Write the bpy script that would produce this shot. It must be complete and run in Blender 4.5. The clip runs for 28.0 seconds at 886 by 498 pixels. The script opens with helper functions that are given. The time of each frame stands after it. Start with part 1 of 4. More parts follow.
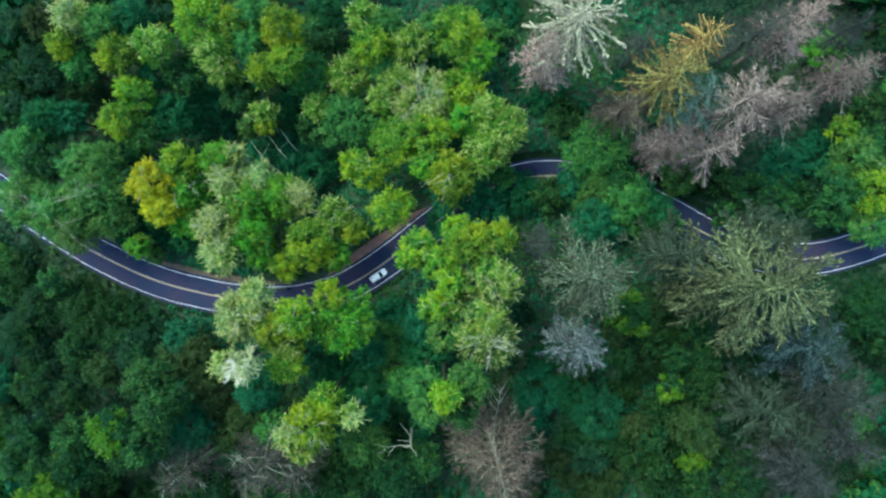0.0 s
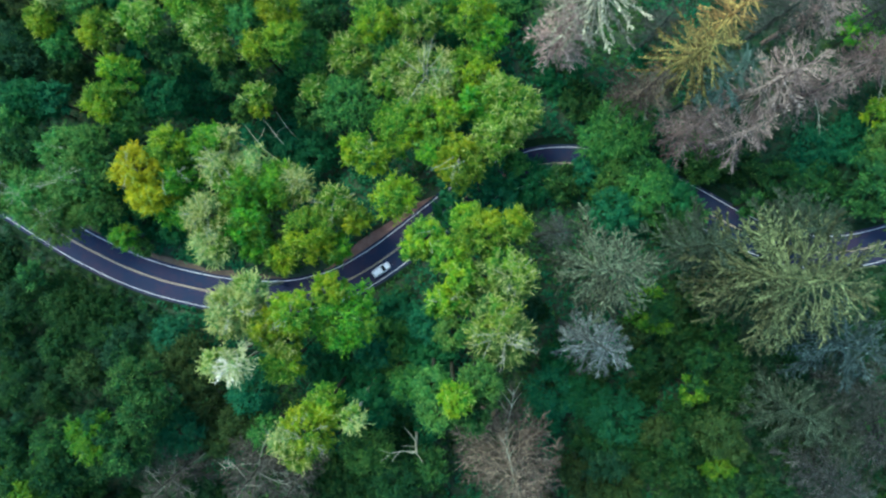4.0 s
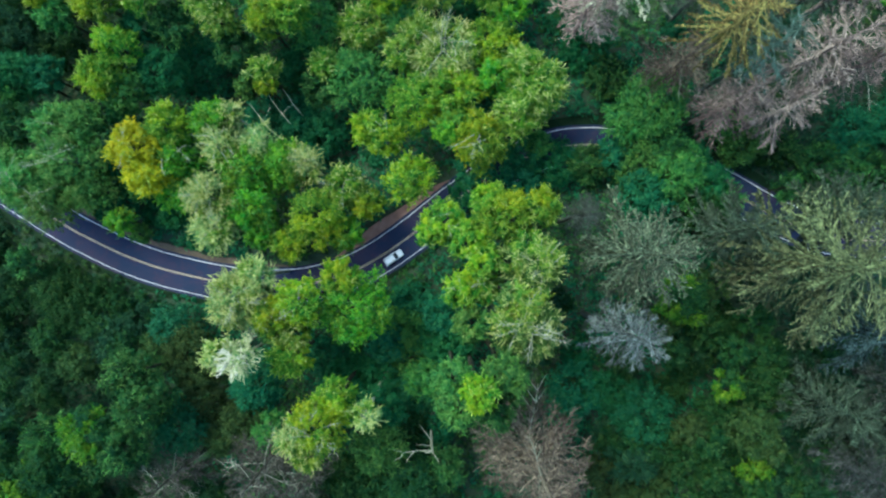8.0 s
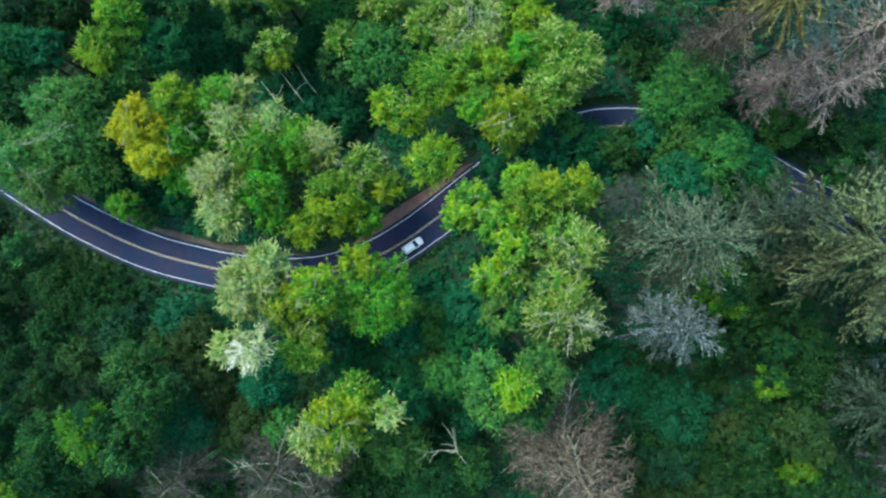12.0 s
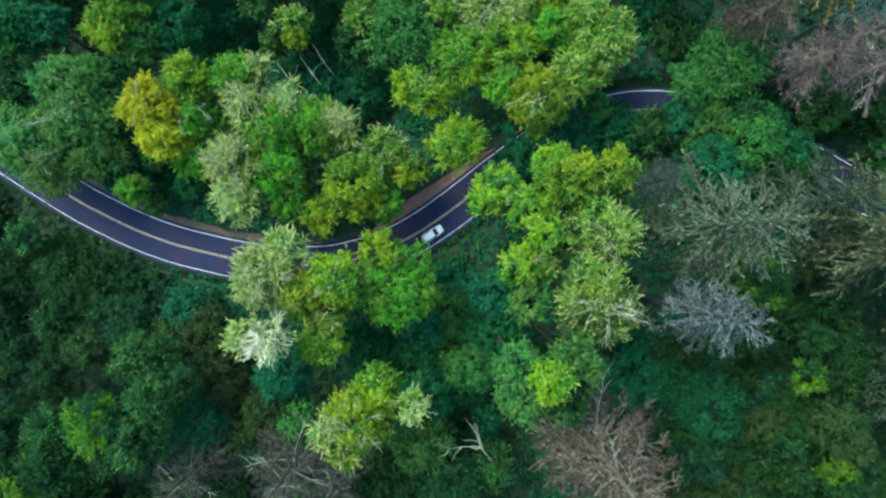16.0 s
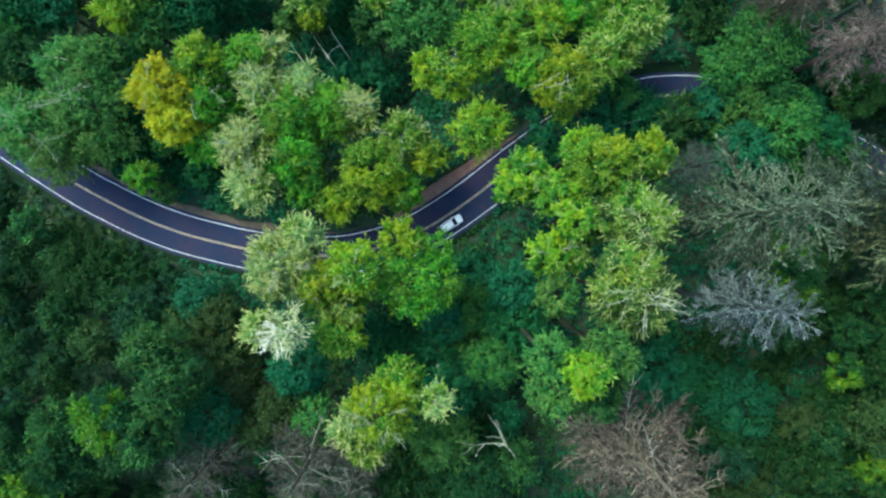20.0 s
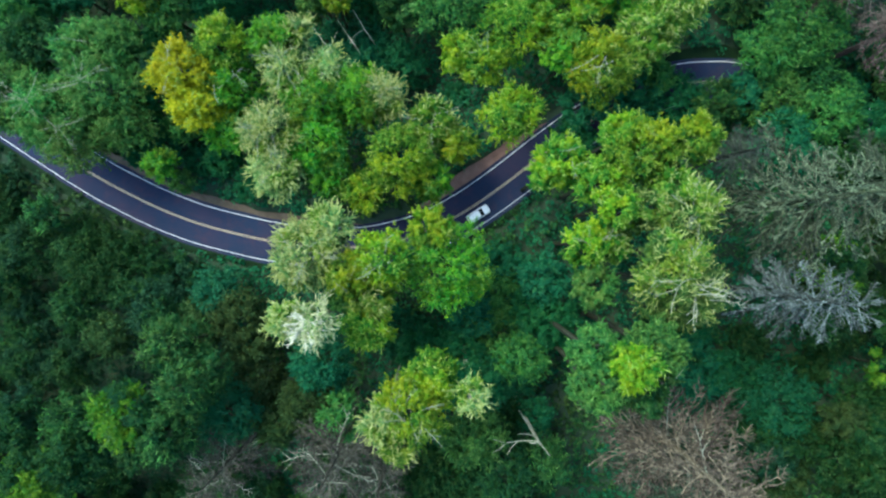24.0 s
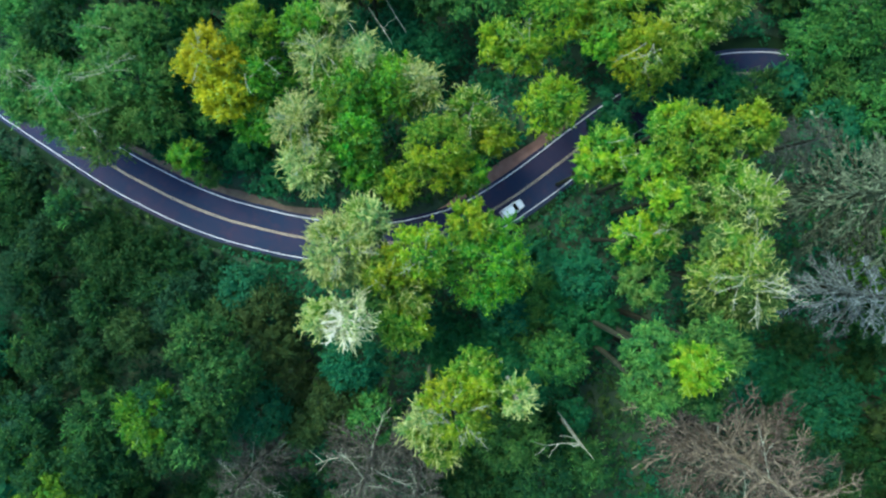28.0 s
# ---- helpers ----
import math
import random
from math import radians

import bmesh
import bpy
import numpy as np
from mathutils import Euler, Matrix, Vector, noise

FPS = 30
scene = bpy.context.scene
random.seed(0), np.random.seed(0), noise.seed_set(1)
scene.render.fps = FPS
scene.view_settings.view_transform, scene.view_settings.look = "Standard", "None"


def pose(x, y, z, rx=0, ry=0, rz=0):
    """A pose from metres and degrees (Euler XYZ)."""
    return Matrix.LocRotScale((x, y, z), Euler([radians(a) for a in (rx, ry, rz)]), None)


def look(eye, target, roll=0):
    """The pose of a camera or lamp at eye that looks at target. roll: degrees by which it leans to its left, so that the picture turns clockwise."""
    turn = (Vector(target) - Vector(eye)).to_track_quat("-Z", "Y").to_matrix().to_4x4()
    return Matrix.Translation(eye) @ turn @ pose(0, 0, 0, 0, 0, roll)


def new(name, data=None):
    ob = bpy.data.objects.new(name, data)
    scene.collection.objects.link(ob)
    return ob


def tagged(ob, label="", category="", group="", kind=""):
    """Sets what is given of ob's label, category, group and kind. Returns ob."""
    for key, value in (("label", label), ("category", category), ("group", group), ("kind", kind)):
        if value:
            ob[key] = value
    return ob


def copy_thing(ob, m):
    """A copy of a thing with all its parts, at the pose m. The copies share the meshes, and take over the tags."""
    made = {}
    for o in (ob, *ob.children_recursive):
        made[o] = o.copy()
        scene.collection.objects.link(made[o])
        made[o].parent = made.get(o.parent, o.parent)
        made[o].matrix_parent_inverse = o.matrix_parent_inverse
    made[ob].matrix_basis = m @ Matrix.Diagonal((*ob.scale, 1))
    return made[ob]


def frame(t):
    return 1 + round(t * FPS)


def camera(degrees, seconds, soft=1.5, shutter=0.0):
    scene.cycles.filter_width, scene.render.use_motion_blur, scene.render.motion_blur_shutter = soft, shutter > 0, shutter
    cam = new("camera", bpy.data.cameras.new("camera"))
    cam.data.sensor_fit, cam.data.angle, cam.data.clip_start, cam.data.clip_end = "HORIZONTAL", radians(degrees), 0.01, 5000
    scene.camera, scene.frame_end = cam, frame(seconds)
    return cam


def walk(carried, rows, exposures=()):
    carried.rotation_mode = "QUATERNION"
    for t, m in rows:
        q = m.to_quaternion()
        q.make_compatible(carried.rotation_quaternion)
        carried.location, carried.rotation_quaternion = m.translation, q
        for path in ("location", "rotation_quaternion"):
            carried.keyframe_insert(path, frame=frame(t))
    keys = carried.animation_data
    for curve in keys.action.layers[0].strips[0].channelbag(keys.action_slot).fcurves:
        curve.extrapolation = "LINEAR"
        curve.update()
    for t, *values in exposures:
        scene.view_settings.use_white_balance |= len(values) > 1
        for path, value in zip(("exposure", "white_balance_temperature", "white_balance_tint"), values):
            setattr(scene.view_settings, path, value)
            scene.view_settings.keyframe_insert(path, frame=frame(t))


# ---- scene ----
cam = camera(71.3, 28.0, soft=2.4)
METRES, EYE, TILT, LEAN, TURN = 46.0, 130.0, -90.0, 0.0, 0.0
ROWS = [
    (0.0, 0, 0, 0, 0, 0, 0),
    (0.5, -0, 0.021, -0.001, -0.0198, 0.0267, -0.0021),
    (1.0, -0.001, 0.0427, -0.0036, -0.0352, 0.0554, -0.0132),
    (1.5, -0.003, 0.0648, -0.0075, -0.049, 0.0807, -0.0289),
    (2.0, -0.0063, 0.0869, -0.0128, -0.0624, 0.1019, -0.0434),
    (2.5, -0.0108, 0.109, -0.0186, -0.0719, 0.1175, -0.055),
    (4.5, -0.0422, 0.1954, -0.0451, -0.0661, 0.1048, -0.107),
    (5.0, -0.0508, 0.2151, -0.0513, -0.0507, 0.095, -0.1268),
    (5.5, -0.0592, 0.2342, -0.0576, -0.0323, 0.0866, -0.1508),
    (6.0, -0.0669, 0.2533, -0.064, -0.015, 0.0769, -0.1725),
    (6.5, -0.0737, 0.2724, -0.0702, 0.0007, 0.0626, -0.1899),
    (7.0, -0.0803, 0.2913, -0.0762, 0.0118, 0.0474, -0.2071),
    (7.5, -0.087, 0.3102, -0.0821, 0.0163, 0.0357, -0.2281),
    (8.0, -0.0943, 0.329, -0.0877, 0.0149, 0.0251, -0.2517),
    (8.5, -0.1024, 0.3477, -0.0933, 0.0104, 0.0116, -0.2737),
    (9.0, -0.1114, 0.3664, -0.0988, 0.0058, -0.002, -0.2926),
    (9.5, -0.1212, 0.3849, -0.1046, 0.0036, -0.0072, -0.3106),
    (10.0, -0.1319, 0.4032, -0.1106, 0.0057, -0.0024, -0.3301),
    (10.5, -0.1433, 0.4212, -0.1165, 0.0114, -0.001, -0.3515),
    (11.0, -0.1552, 0.4386, -0.1215, 0.0152, -0.0212, -0.3739),
    (11.5, -0.1672, 0.4552, -0.1258, 0.0143, -0.0592, -0.3983),
    (12.0, -0.1789, 0.471, -0.1309, 0.0157, -0.0756, -0.4274),
    (12.5, -0.1896, 0.4857, -0.1367, 0.0232, -0.0719, -0.4577),
    (14.5, -0.2257, 0.5331, -0.1541, 0.0764, -0.236, -0.5593),
    (15.0, -0.2348, 0.5434, -0.1576, 0.0855, -0.2724, -0.5772),
    (15.5, -0.2433, 0.5533, -0.1615, 0.1047, -0.2892, -0.594),
    (16.0, -0.2514, 0.5633, -0.1657, 0.1306, -0.2935, -0.6125),
    (16.5, -0.2595, 0.5731, -0.1695, 0.1477, -0.3094, -0.6303),
    (17.0, -0.268, 0.5827, -0.1727, 0.1507, -0.3437, -0.6469),
    (17.5, -0.2768, 0.5921, -0.1758, 0.1492, -0.3814, -0.6647),
    (18.0, -0.2853, 0.6015, -0.1794, 0.1563, -0.4065, -0.6826),
    (18.5, -0.2934, 0.6109, -0.1833, 0.1696, -0.4199, -0.6966),
    (19.0, -0.3014, 0.6201, -0.1872, 0.1778, -0.4318, -0.7072),
    (19.5, -0.3094, 0.6292, -0.191, 0.1801, -0.4466, -0.7186),
    (20.0, -0.3175, 0.6381, -0.1949, 0.1828, -0.4603, -0.7311),
    (20.5, -0.3263, 0.6468, -0.1989, 0.1855, -0.4699, -0.7419),
    (21.0, -0.336, 0.6551, -0.2028, 0.184, -0.4789, -0.7516),
    (21.5, -0.3464, 0.6633, -0.2066, 0.1793, -0.4873, -0.7654),
    (23.5, -0.3957, 0.6971, -0.2219, 0.1427, -0.4781, -0.8453),
    (24.0, -0.4087, 0.7055, -0.2251, 0.1502, -0.4805, -0.8495),
    (24.5, -0.4221, 0.7137, -0.228, 0.1618, -0.4885, -0.8513),
    (25.0, -0.4356, 0.7218, -0.2308, 0.1721, -0.4987, -0.86),
    (25.5, -0.4491, 0.7297, -0.2336, 0.1821, -0.5035, -0.876),
    (26.0, -0.4624, 0.7376, -0.2363, 0.1927, -0.5034, -0.8964),
    (26.5, -0.4759, 0.7454, -0.2385, 0.2015, -0.5054, -0.916),
    (27.0, -0.4894, 0.753, -0.2397, 0.2059, -0.5119, -0.9309),
    (27.5, -0.5026, 0.7604, -0.24, 0.2066, -0.5166, -0.9413),
    (28.0, -0.5155, 0.7676, -0.2395, 0.21, -0.51, -0.95),
]
walk(cam, [(t, pose(0, 0, EYE, TILT, LEAN, TURN) @ pose(METRES * x, METRES * y, METRES * z, 90 + pitch, roll, yaw)) for t, x, y, z, yaw, pitch, roll in ROWS],
     [(0.0, 2.11, 6080, -8), (28.0, 2.11, 6200, -8)])

# ---- world and sun: a soft, high light from the north-west of the plan ----
world = bpy.data.worlds.new("sky")
scene.world = world
world.use_nodes = True
sky = world.node_tree.nodes.new("ShaderNodeTexSky")
sky.sky_type, sky.sun_disc = "NISHITA", False
sky.sun_elevation, sky.sun_rotation = radians(52), radians(-50)
world.node_tree.links.new(sky.outputs[0], world.node_tree.nodes["Background"].inputs[0])
world.node_tree.nodes["Background"].inputs[1].default_value = 0.15
sun = new("sun", bpy.data.lights.new("sun", "SUN"))
sun.data.energy, sun.data.angle, sun.data.color = 1.5, radians(30), (1.0, 0.97, 0.87)
sun.matrix_world = look((-60, 50, 100), (0, 0, 0))

# ---- plan of the road and the lie of the land ----
ROAD = [(-190, 62), (-150, 44), (-120, 28), (-104, 18.5), (-90.4, 9.4), (-76.6, 0.6), (-70.5, -2.7), (-64.5, -5.5), (-58.4, -7.7), (-52.4, -9.2),
        (-47.0, -10.3), (-40, -11.1), (-32, -11.0), (-26.7, -10.0), (-21.4, -8.3), (-16, -5.4), (-10, -1.2), (-2.4, 4.8), (4, 9.4), (10, 12.6),
        (16.4, 14.6), (21, 15.1), (26, 14.8), (35, 12.6), (45.6, 7.9), (55.5, 2.5), (65, -1.2), (75, -2.0), (83.2, -0.5), (92, 2.8), (108, 11), (140, 26), (190, 44)]


def smooth(v, a, b):
    u = np.clip((np.asarray(v, float) - a) / (b - a), 0, 1)
    return u * u * (3 - 2 * u)


def road_height(x):
    return -2.0 + 1.7 * smooth(x, -50, -12) + 3.0 * smooth(x, -15, 30)


def spline(points, step=1.0):
    """A Catmull-Rom line through the points, cut into even steps."""
    p = np.array([points[0], *points, points[-1]], float)
    line = []
    for a, b, c, d in zip(p, p[1:], p[2:], p[3:]):
        for u in np.linspace(0, 1, 16, endpoint=False):
            line.append(0.5 * (2 * b + (c - a) * u + (2 * a - 5 * b + 4 * c - d) * u * u + (3 * b - a - 3 * c + d) * u ** 3))
    line = np.array(line)
    s = np.concatenate([[0], np.cumsum(np.hypot(*np.diff(line, axis=0).T))])
    at = np.arange(0, s[-1], step)
    return np.stack([np.interp(at, s, line[:, 0]), np.interp(at, s, line[:, 1])], 1)


CENTRE = spline(ROAD)
ALONG = np.gradient(CENTRE, axis=0)
ALONG /= np.hypot(ALONG[:, 0], ALONG[:, 1])[:, None]
ACROSS = np.stack([-ALONG[:, 1], ALONG[:, 0]], 1)


def road_side(x, y):
    """Signed distance from the road's middle line (plus on its north side), and the road's height there."""
    x, y = np.atleast_1d(np.asarray(x, float)), np.atleast_1d(np.asarray(y, float))
    d, h = np.empty(len(x)), np.empty(len(x))
    for i in range(0, len(x), 4000):
        gx, gy = x[i:i + 4000, None] - CENTRE[:, 0], y[i:i + 4000, None] - CENTRE[:, 1]
        q = gx * gx + gy * gy
        k = q.argmin(1)
        side = np.sign((gx * ACROSS[:, 0] + gy * ACROSS[:, 1])[np.arange(len(k)), k])
        d[i:i + 4000] = side * np.sqrt(q.min(1))
        h[i:i + 4000] = road_height(CENTRE[k, 0])
    return d, h


def land(x, y):
    """Height of the ground, without small bumps."""
    x, y = np.atleast_1d(np.asarray(x, float)), np.atleast_1d(np.asarray(y, float))
    d, h = road_side(x, y)
    a = np.abs(d)
    z = h - 0.06 - 0.25 * smooth(a, 3.2, 4.6)
    z += np.where(d > 0, 1.3 * smooth(a, 4.6, 7.0) * smooth(x, -75, -60), 0)
    z -= np.where(d > 0, 5.0, 9.0) * smooth(a, 6, 22) * (1 - smooth(x, -20, 10))
    z += np.where(d < 0, -3.5, 0.5) * smooth(a, 8, 26) * smooth(x, -20, 10)
    return z + smooth(a, 8, 16) * 0.7 * np.sin(x * 0.21 + 1.3 * np.sin(y * 0.17)) * np.cos(y * 0.19 + 0.6)

# ---- materials ----
def material(name):
    m = bpy.data.materials.new(name)
    m.use_nodes = True
    n = m.node_tree.nodes
    return m, n, m.node_tree.links, n["Principled BSDF"]


def mix(n, k, a, b, fac, blend="MIX"):
    """A colour mix node; a, b and fac are sockets or values."""
    x = n.new("ShaderNodeMix")
    x.data_type, x.blend_type = "RGBA", blend
    for i, v in ((0, fac), (6, a), (7, b)):
        if isinstance(v, bpy.types.NodeSocket):
            k.new(v, x.inputs[i])
        else:
            x.inputs[i].default_value = v if i == 0 else (*v, 1)
    return x.outputs[2]


def texture(n, k, scale, detail=3, rough=0.55, space="Object", kind="ShaderNodeTexNoise"):
    c = n.new("ShaderNodeTexCoord")
    t = n.new(kind)
    t.inputs["Scale"].default_value = scale
    if kind == "ShaderNodeTexNoise":
        t.inputs["Detail"].default_value, t.inputs["Roughness"].default_value = detail, rough
    k.new(c.outputs[space], t.inputs["Vector"])
    return t.outputs[0]


def ramp(n, k, value, a, b):
    r = n.new("ShaderNodeMapRange")
    k.new(value, r.inputs[0])
    r.inputs[1].default_value, r.inputs[2].default_value = a, b
    return r.outputs[0]


def leaf_material(name, low, high, tip, through_light=0.42, fine=1.0, most=1.7, apart=0.16):
    """Leaves: the colour wanders between low and high over the crown and from leaf to leaf; a few reach tip."""
    m, n, k, p = material(name)
    geo, info = n.new("ShaderNodeNewGeometry"), n.new("ShaderNodeObjectInfo")
    patch = ramp(n, k, texture(n, k, 0.45 * fine, 2), 0.36, 0.64)
    c = mix(n, k, low, high, patch)
    leaf = geo.outputs["Random Per Island"]
    c = mix(n, k, c, tip, ramp(n, k, leaf, most - 1.0, most))
    c = mix(n, k, c, tip, ramp(n, k, texture(n, k, 1.4 * fine, 3, 0.65), 0.46, 0.74))
    c = mix(n, k, c, low, ramp(n, k, texture(n, k, 1.1 * fine, 2), 0.56, 0.30))
    shade = n.new("ShaderNodeMapRange")
    k.new(leaf, shade.inputs[0])
    shade.inputs[3].default_value, shade.inputs[4].default_value = 0.82, 1.16
    tone = n.new("ShaderNodeHueSaturation")
    k.new(c, tone.inputs["Color"])
    each = n.new("ShaderNodeMapRange")
    k.new(info.outputs["Random"], each.inputs[0])
    each.inputs[3].default_value, each.inputs[4].default_value = 1 - apart, 1 + apart
    both = n.new("ShaderNodeMath")
    both.operation = "MULTIPLY"
    k.new(shade.outputs[0], both.inputs[0])
    k.new(each.outputs[0], both.inputs[1])
    k.new(both.outputs[0], tone.inputs["Value"])
    hue = n.new("ShaderNodeMapRange")
    k.new(info.outputs["Random"], hue.inputs[0])
    hue.inputs[3].default_value, hue.inputs[4].default_value = 0.485, 0.515
    k.new(hue.outputs[0], tone.inputs["Hue"])
    k.new(tone.outputs[0], p.inputs["Base Color"])
    p.inputs["Roughness"].default_value = 0.62
    p.inputs["Specular IOR Level"].default_value = 0.08
    t, s = n.new("ShaderNodeBsdfTranslucent"), n.new("ShaderNodeMixShader")
    k.new(tone.outputs[0], t.inputs[0])
    s.inputs[0].default_value = through_light
    k.new(p.outputs[0], s.inputs[1])
    k.new(t.outputs[0], s.inputs[2])
    k.new(s.outputs[0], n["Material Output"].inputs[0])
    return m


def rough_material(name, a, b, scale, roughness=0.9, bump=0.3, fine=8.0, space="Object"):
    m, n, k, p = material(name)
    c = mix(n, k, a, b, ramp(n, k, texture(n, k, scale, 4, 0.6, space), 0.35, 0.65))
    grain = texture(n, k, scale * fine, 3, 0.6, space)
    c = mix(n, k, c, tuple(v * 0.55 for v in a), ramp(n, k, grain, 0.5, 0.95))
    k.new(c, p.inputs["Base Color"])
    p.inputs["Roughness"].default_value = roughness
    p.inputs["Specular IOR Level"].default_value = 0.1
    b_ = n.new("ShaderNodeBump")
    b_.inputs["Strength"].default_value, b_.inputs["Distance"].default_value = bump, 0.05
    k.new(grain, b_.inputs["Height"])
    k.new(b_.outputs[0], p.inputs["Normal"])
    return m


LEAVES = {
    "Y": leaf_material("golden leaves", (0.21, 0.26, 0.008), (0.39, 0.37, 0.010), (0.55, 0.49, 0.03)),
    "Y2": leaf_material("lime yellow leaves", (0.074, 0.200, 0.010), (0.212, 0.292, 0.010), (0.36, 0.38, 0.03)),
    "YG": leaf_material("yellow green leaves", (0.021, 0.116, 0.015), (0.105, 0.210, 0.012), (0.25, 0.33, 0.03)),
    "LG": leaf_material("fresh green leaves", (0.028, 0.180, 0.017), (0.100, 0.284, 0.012), (0.24, 0.40, 0.03)),
    "G": leaf_material("mid green leaves", (0.024, 0.108, 0.030), (0.053, 0.170, 0.030), (0.155, 0.272, 0.056)),
    "PG": leaf_material("pale green leaves", (0.046, 0.152, 0.022), (0.145, 0.240, 0.023), (0.34, 0.40, 0.06)),
    "P": leaf_material("pale grey leaves", (0.064, 0.186, 0.048), (0.175, 0.300, 0.082), (0.48, 0.55, 0.23)),
    "W": leaf_material("silvery leaves", (0.10, 0.20, 0.06), (0.26, 0.32, 0.11), (0.52, 0.54, 0.28)),
    "SG": leaf_material("grey green leaves", (0.028, 0.106, 0.022), (0.080, 0.165, 0.026), (0.22, 0.31, 0.085)),
    # green with the teal cast of shaded crowns put into the leaf colour
    "BG": leaf_material("shaded bluish green leaves", (0.009, 0.084, 0.037), (0.018, 0.118, 0.042), (0.056, 0.172, 0.054)),
    "OP": leaf_material("pale olive leaves", (0.026, 0.086, 0.018), (0.074, 0.138, 0.025), (0.21, 0.265, 0.075)),
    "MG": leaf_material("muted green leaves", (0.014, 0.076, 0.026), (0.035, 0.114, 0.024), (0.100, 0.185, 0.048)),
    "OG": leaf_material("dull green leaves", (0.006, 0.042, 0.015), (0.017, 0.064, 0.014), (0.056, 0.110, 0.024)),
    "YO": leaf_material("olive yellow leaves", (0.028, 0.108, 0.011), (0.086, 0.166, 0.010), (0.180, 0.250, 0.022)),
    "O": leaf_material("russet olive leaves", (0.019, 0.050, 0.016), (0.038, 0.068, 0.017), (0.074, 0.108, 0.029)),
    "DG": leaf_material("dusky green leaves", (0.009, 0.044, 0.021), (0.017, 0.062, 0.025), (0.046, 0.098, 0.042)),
    # lifted and bluish: haze over the dark gaps is painted into these leaves
    "D": leaf_material("hazed deep green leaves", (0.010, 0.076, 0.034), (0.019, 0.104, 0.038), (0.048, 0.142, 0.050)),
}
SHOOTS = {
    "gold": leaf_material("yellow shoots", (0.13, 0.27, 0.02), (0.28, 0.38, 0.05), (0.52, 0.55, 0.20)),
    "cream": leaf_material("pale shoots", (0.20, 0.27, 0.062), (0.38, 0.42, 0.13), (0.60, 0.60, 0.29)),
    "white": leaf_material("bleached shoots", (0.30, 0.33, 0.15), (0.46, 0.47, 0.26), (0.68, 0.66, 0.44)),
    "green": leaf_material("fresh shoots", (0.05, 0.21, 0.04), (0.12, 0.29, 0.05), (0.26, 0.40, 0.13)),
    "teal": leaf_material("bluish shoots", (0.014, 0.120, 0.055), (0.035, 0.160, 0.070), (0.090, 0.225, 0.110)),
    "dull": leaf_material("dull shoots", (0.030, 0.090, 0.028), (0.065, 0.135, 0.040), (0.150, 0.215, 0.085)),
}
NEEDLES = {
    "CREAM": ("cream grey", (0.10, 0.10, 0.065), (0.27, 0.255, 0.18)), "PINK": ("pinkish brown", (0.10, 0.070, 0.062), (0.25, 0.185, 0.16)),
    "GOLD": ("golden olive", (0.042, 0.044, 0.014), (0.156, 0.129, 0.042)), "ORANGE": ("rusty gold", (0.11, 0.080, 0.030), (0.27, 0.185, 0.060)),
    "BROWN": ("grey brown", (0.034, 0.028, 0.021), (0.098, 0.079, 0.059)), "TEAL": ("grey teal", (0.019, 0.045, 0.035), (0.060, 0.092, 0.070)),
    "BEIGE": ("beige grey", (0.064, 0.050, 0.043), (0.215, 0.168, 0.141)), "MAUVE": ("mauve grey", (0.045, 0.034, 0.030), (0.136, 0.104, 0.091)),
    "GREY": ("ash grey", (0.009, 0.014, 0.012), (0.046, 0.054, 0.044)), "DARK": ("dark grey", (0.007, 0.011, 0.010), (0.040, 0.045, 0.042)),
    "SAGE": ("grey sage", (0.009, 0.019, 0.011), (0.074, 0.090, 0.054)), "SILVER": ("silver grey", (0.015, 0.023, 0.022), (0.090, 0.107, 0.101)),
    "OLIVE": ("olive sage", (0.010, 0.019, 0.009), (0.084, 0.098, 0.043)), "BLUE": ("blue grey", (0.006, 0.015, 0.014), (0.040, 0.062, 0.056)),
    "UMBER": ("dark umber", (0.019, 0.020, 0.015), (0.058, 0.056, 0.044)), "MOSS": ("mossy grey", (0.008, 0.017, 0.010), (0.036, 0.051, 0.032)),
}
for key, (word, low, high) in list(NEEDLES.items()):
    NEEDLES[key] = (word, leaf_material(word + " needles", low, high, tuple(v * 2.3 for v in high), 0.15, 7.0, 1.45, 0.5))
BARK = rough_material("grey brown bark", (0.016, 0.020, 0.012), (0.032, 0.035, 0.023), 1.5)
PALE_BARK = rough_material("pale lichen bark", (0.15, 0.16, 0.115), (0.29, 0.295, 0.22), 2.0)
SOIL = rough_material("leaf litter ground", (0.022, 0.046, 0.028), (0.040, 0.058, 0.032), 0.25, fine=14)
DIRT = rough_material("reddish earth", (0.16, 0.090, 0.070), (0.225, 0.130, 0.102), 0.6, fine=12, space="Object")
EARTH = rough_material("dry brown earth", (0.072, 0.054, 0.038), (0.105, 0.080, 0.056), 0.6, fine=12)
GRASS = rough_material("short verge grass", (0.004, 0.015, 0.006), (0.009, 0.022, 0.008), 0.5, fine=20)


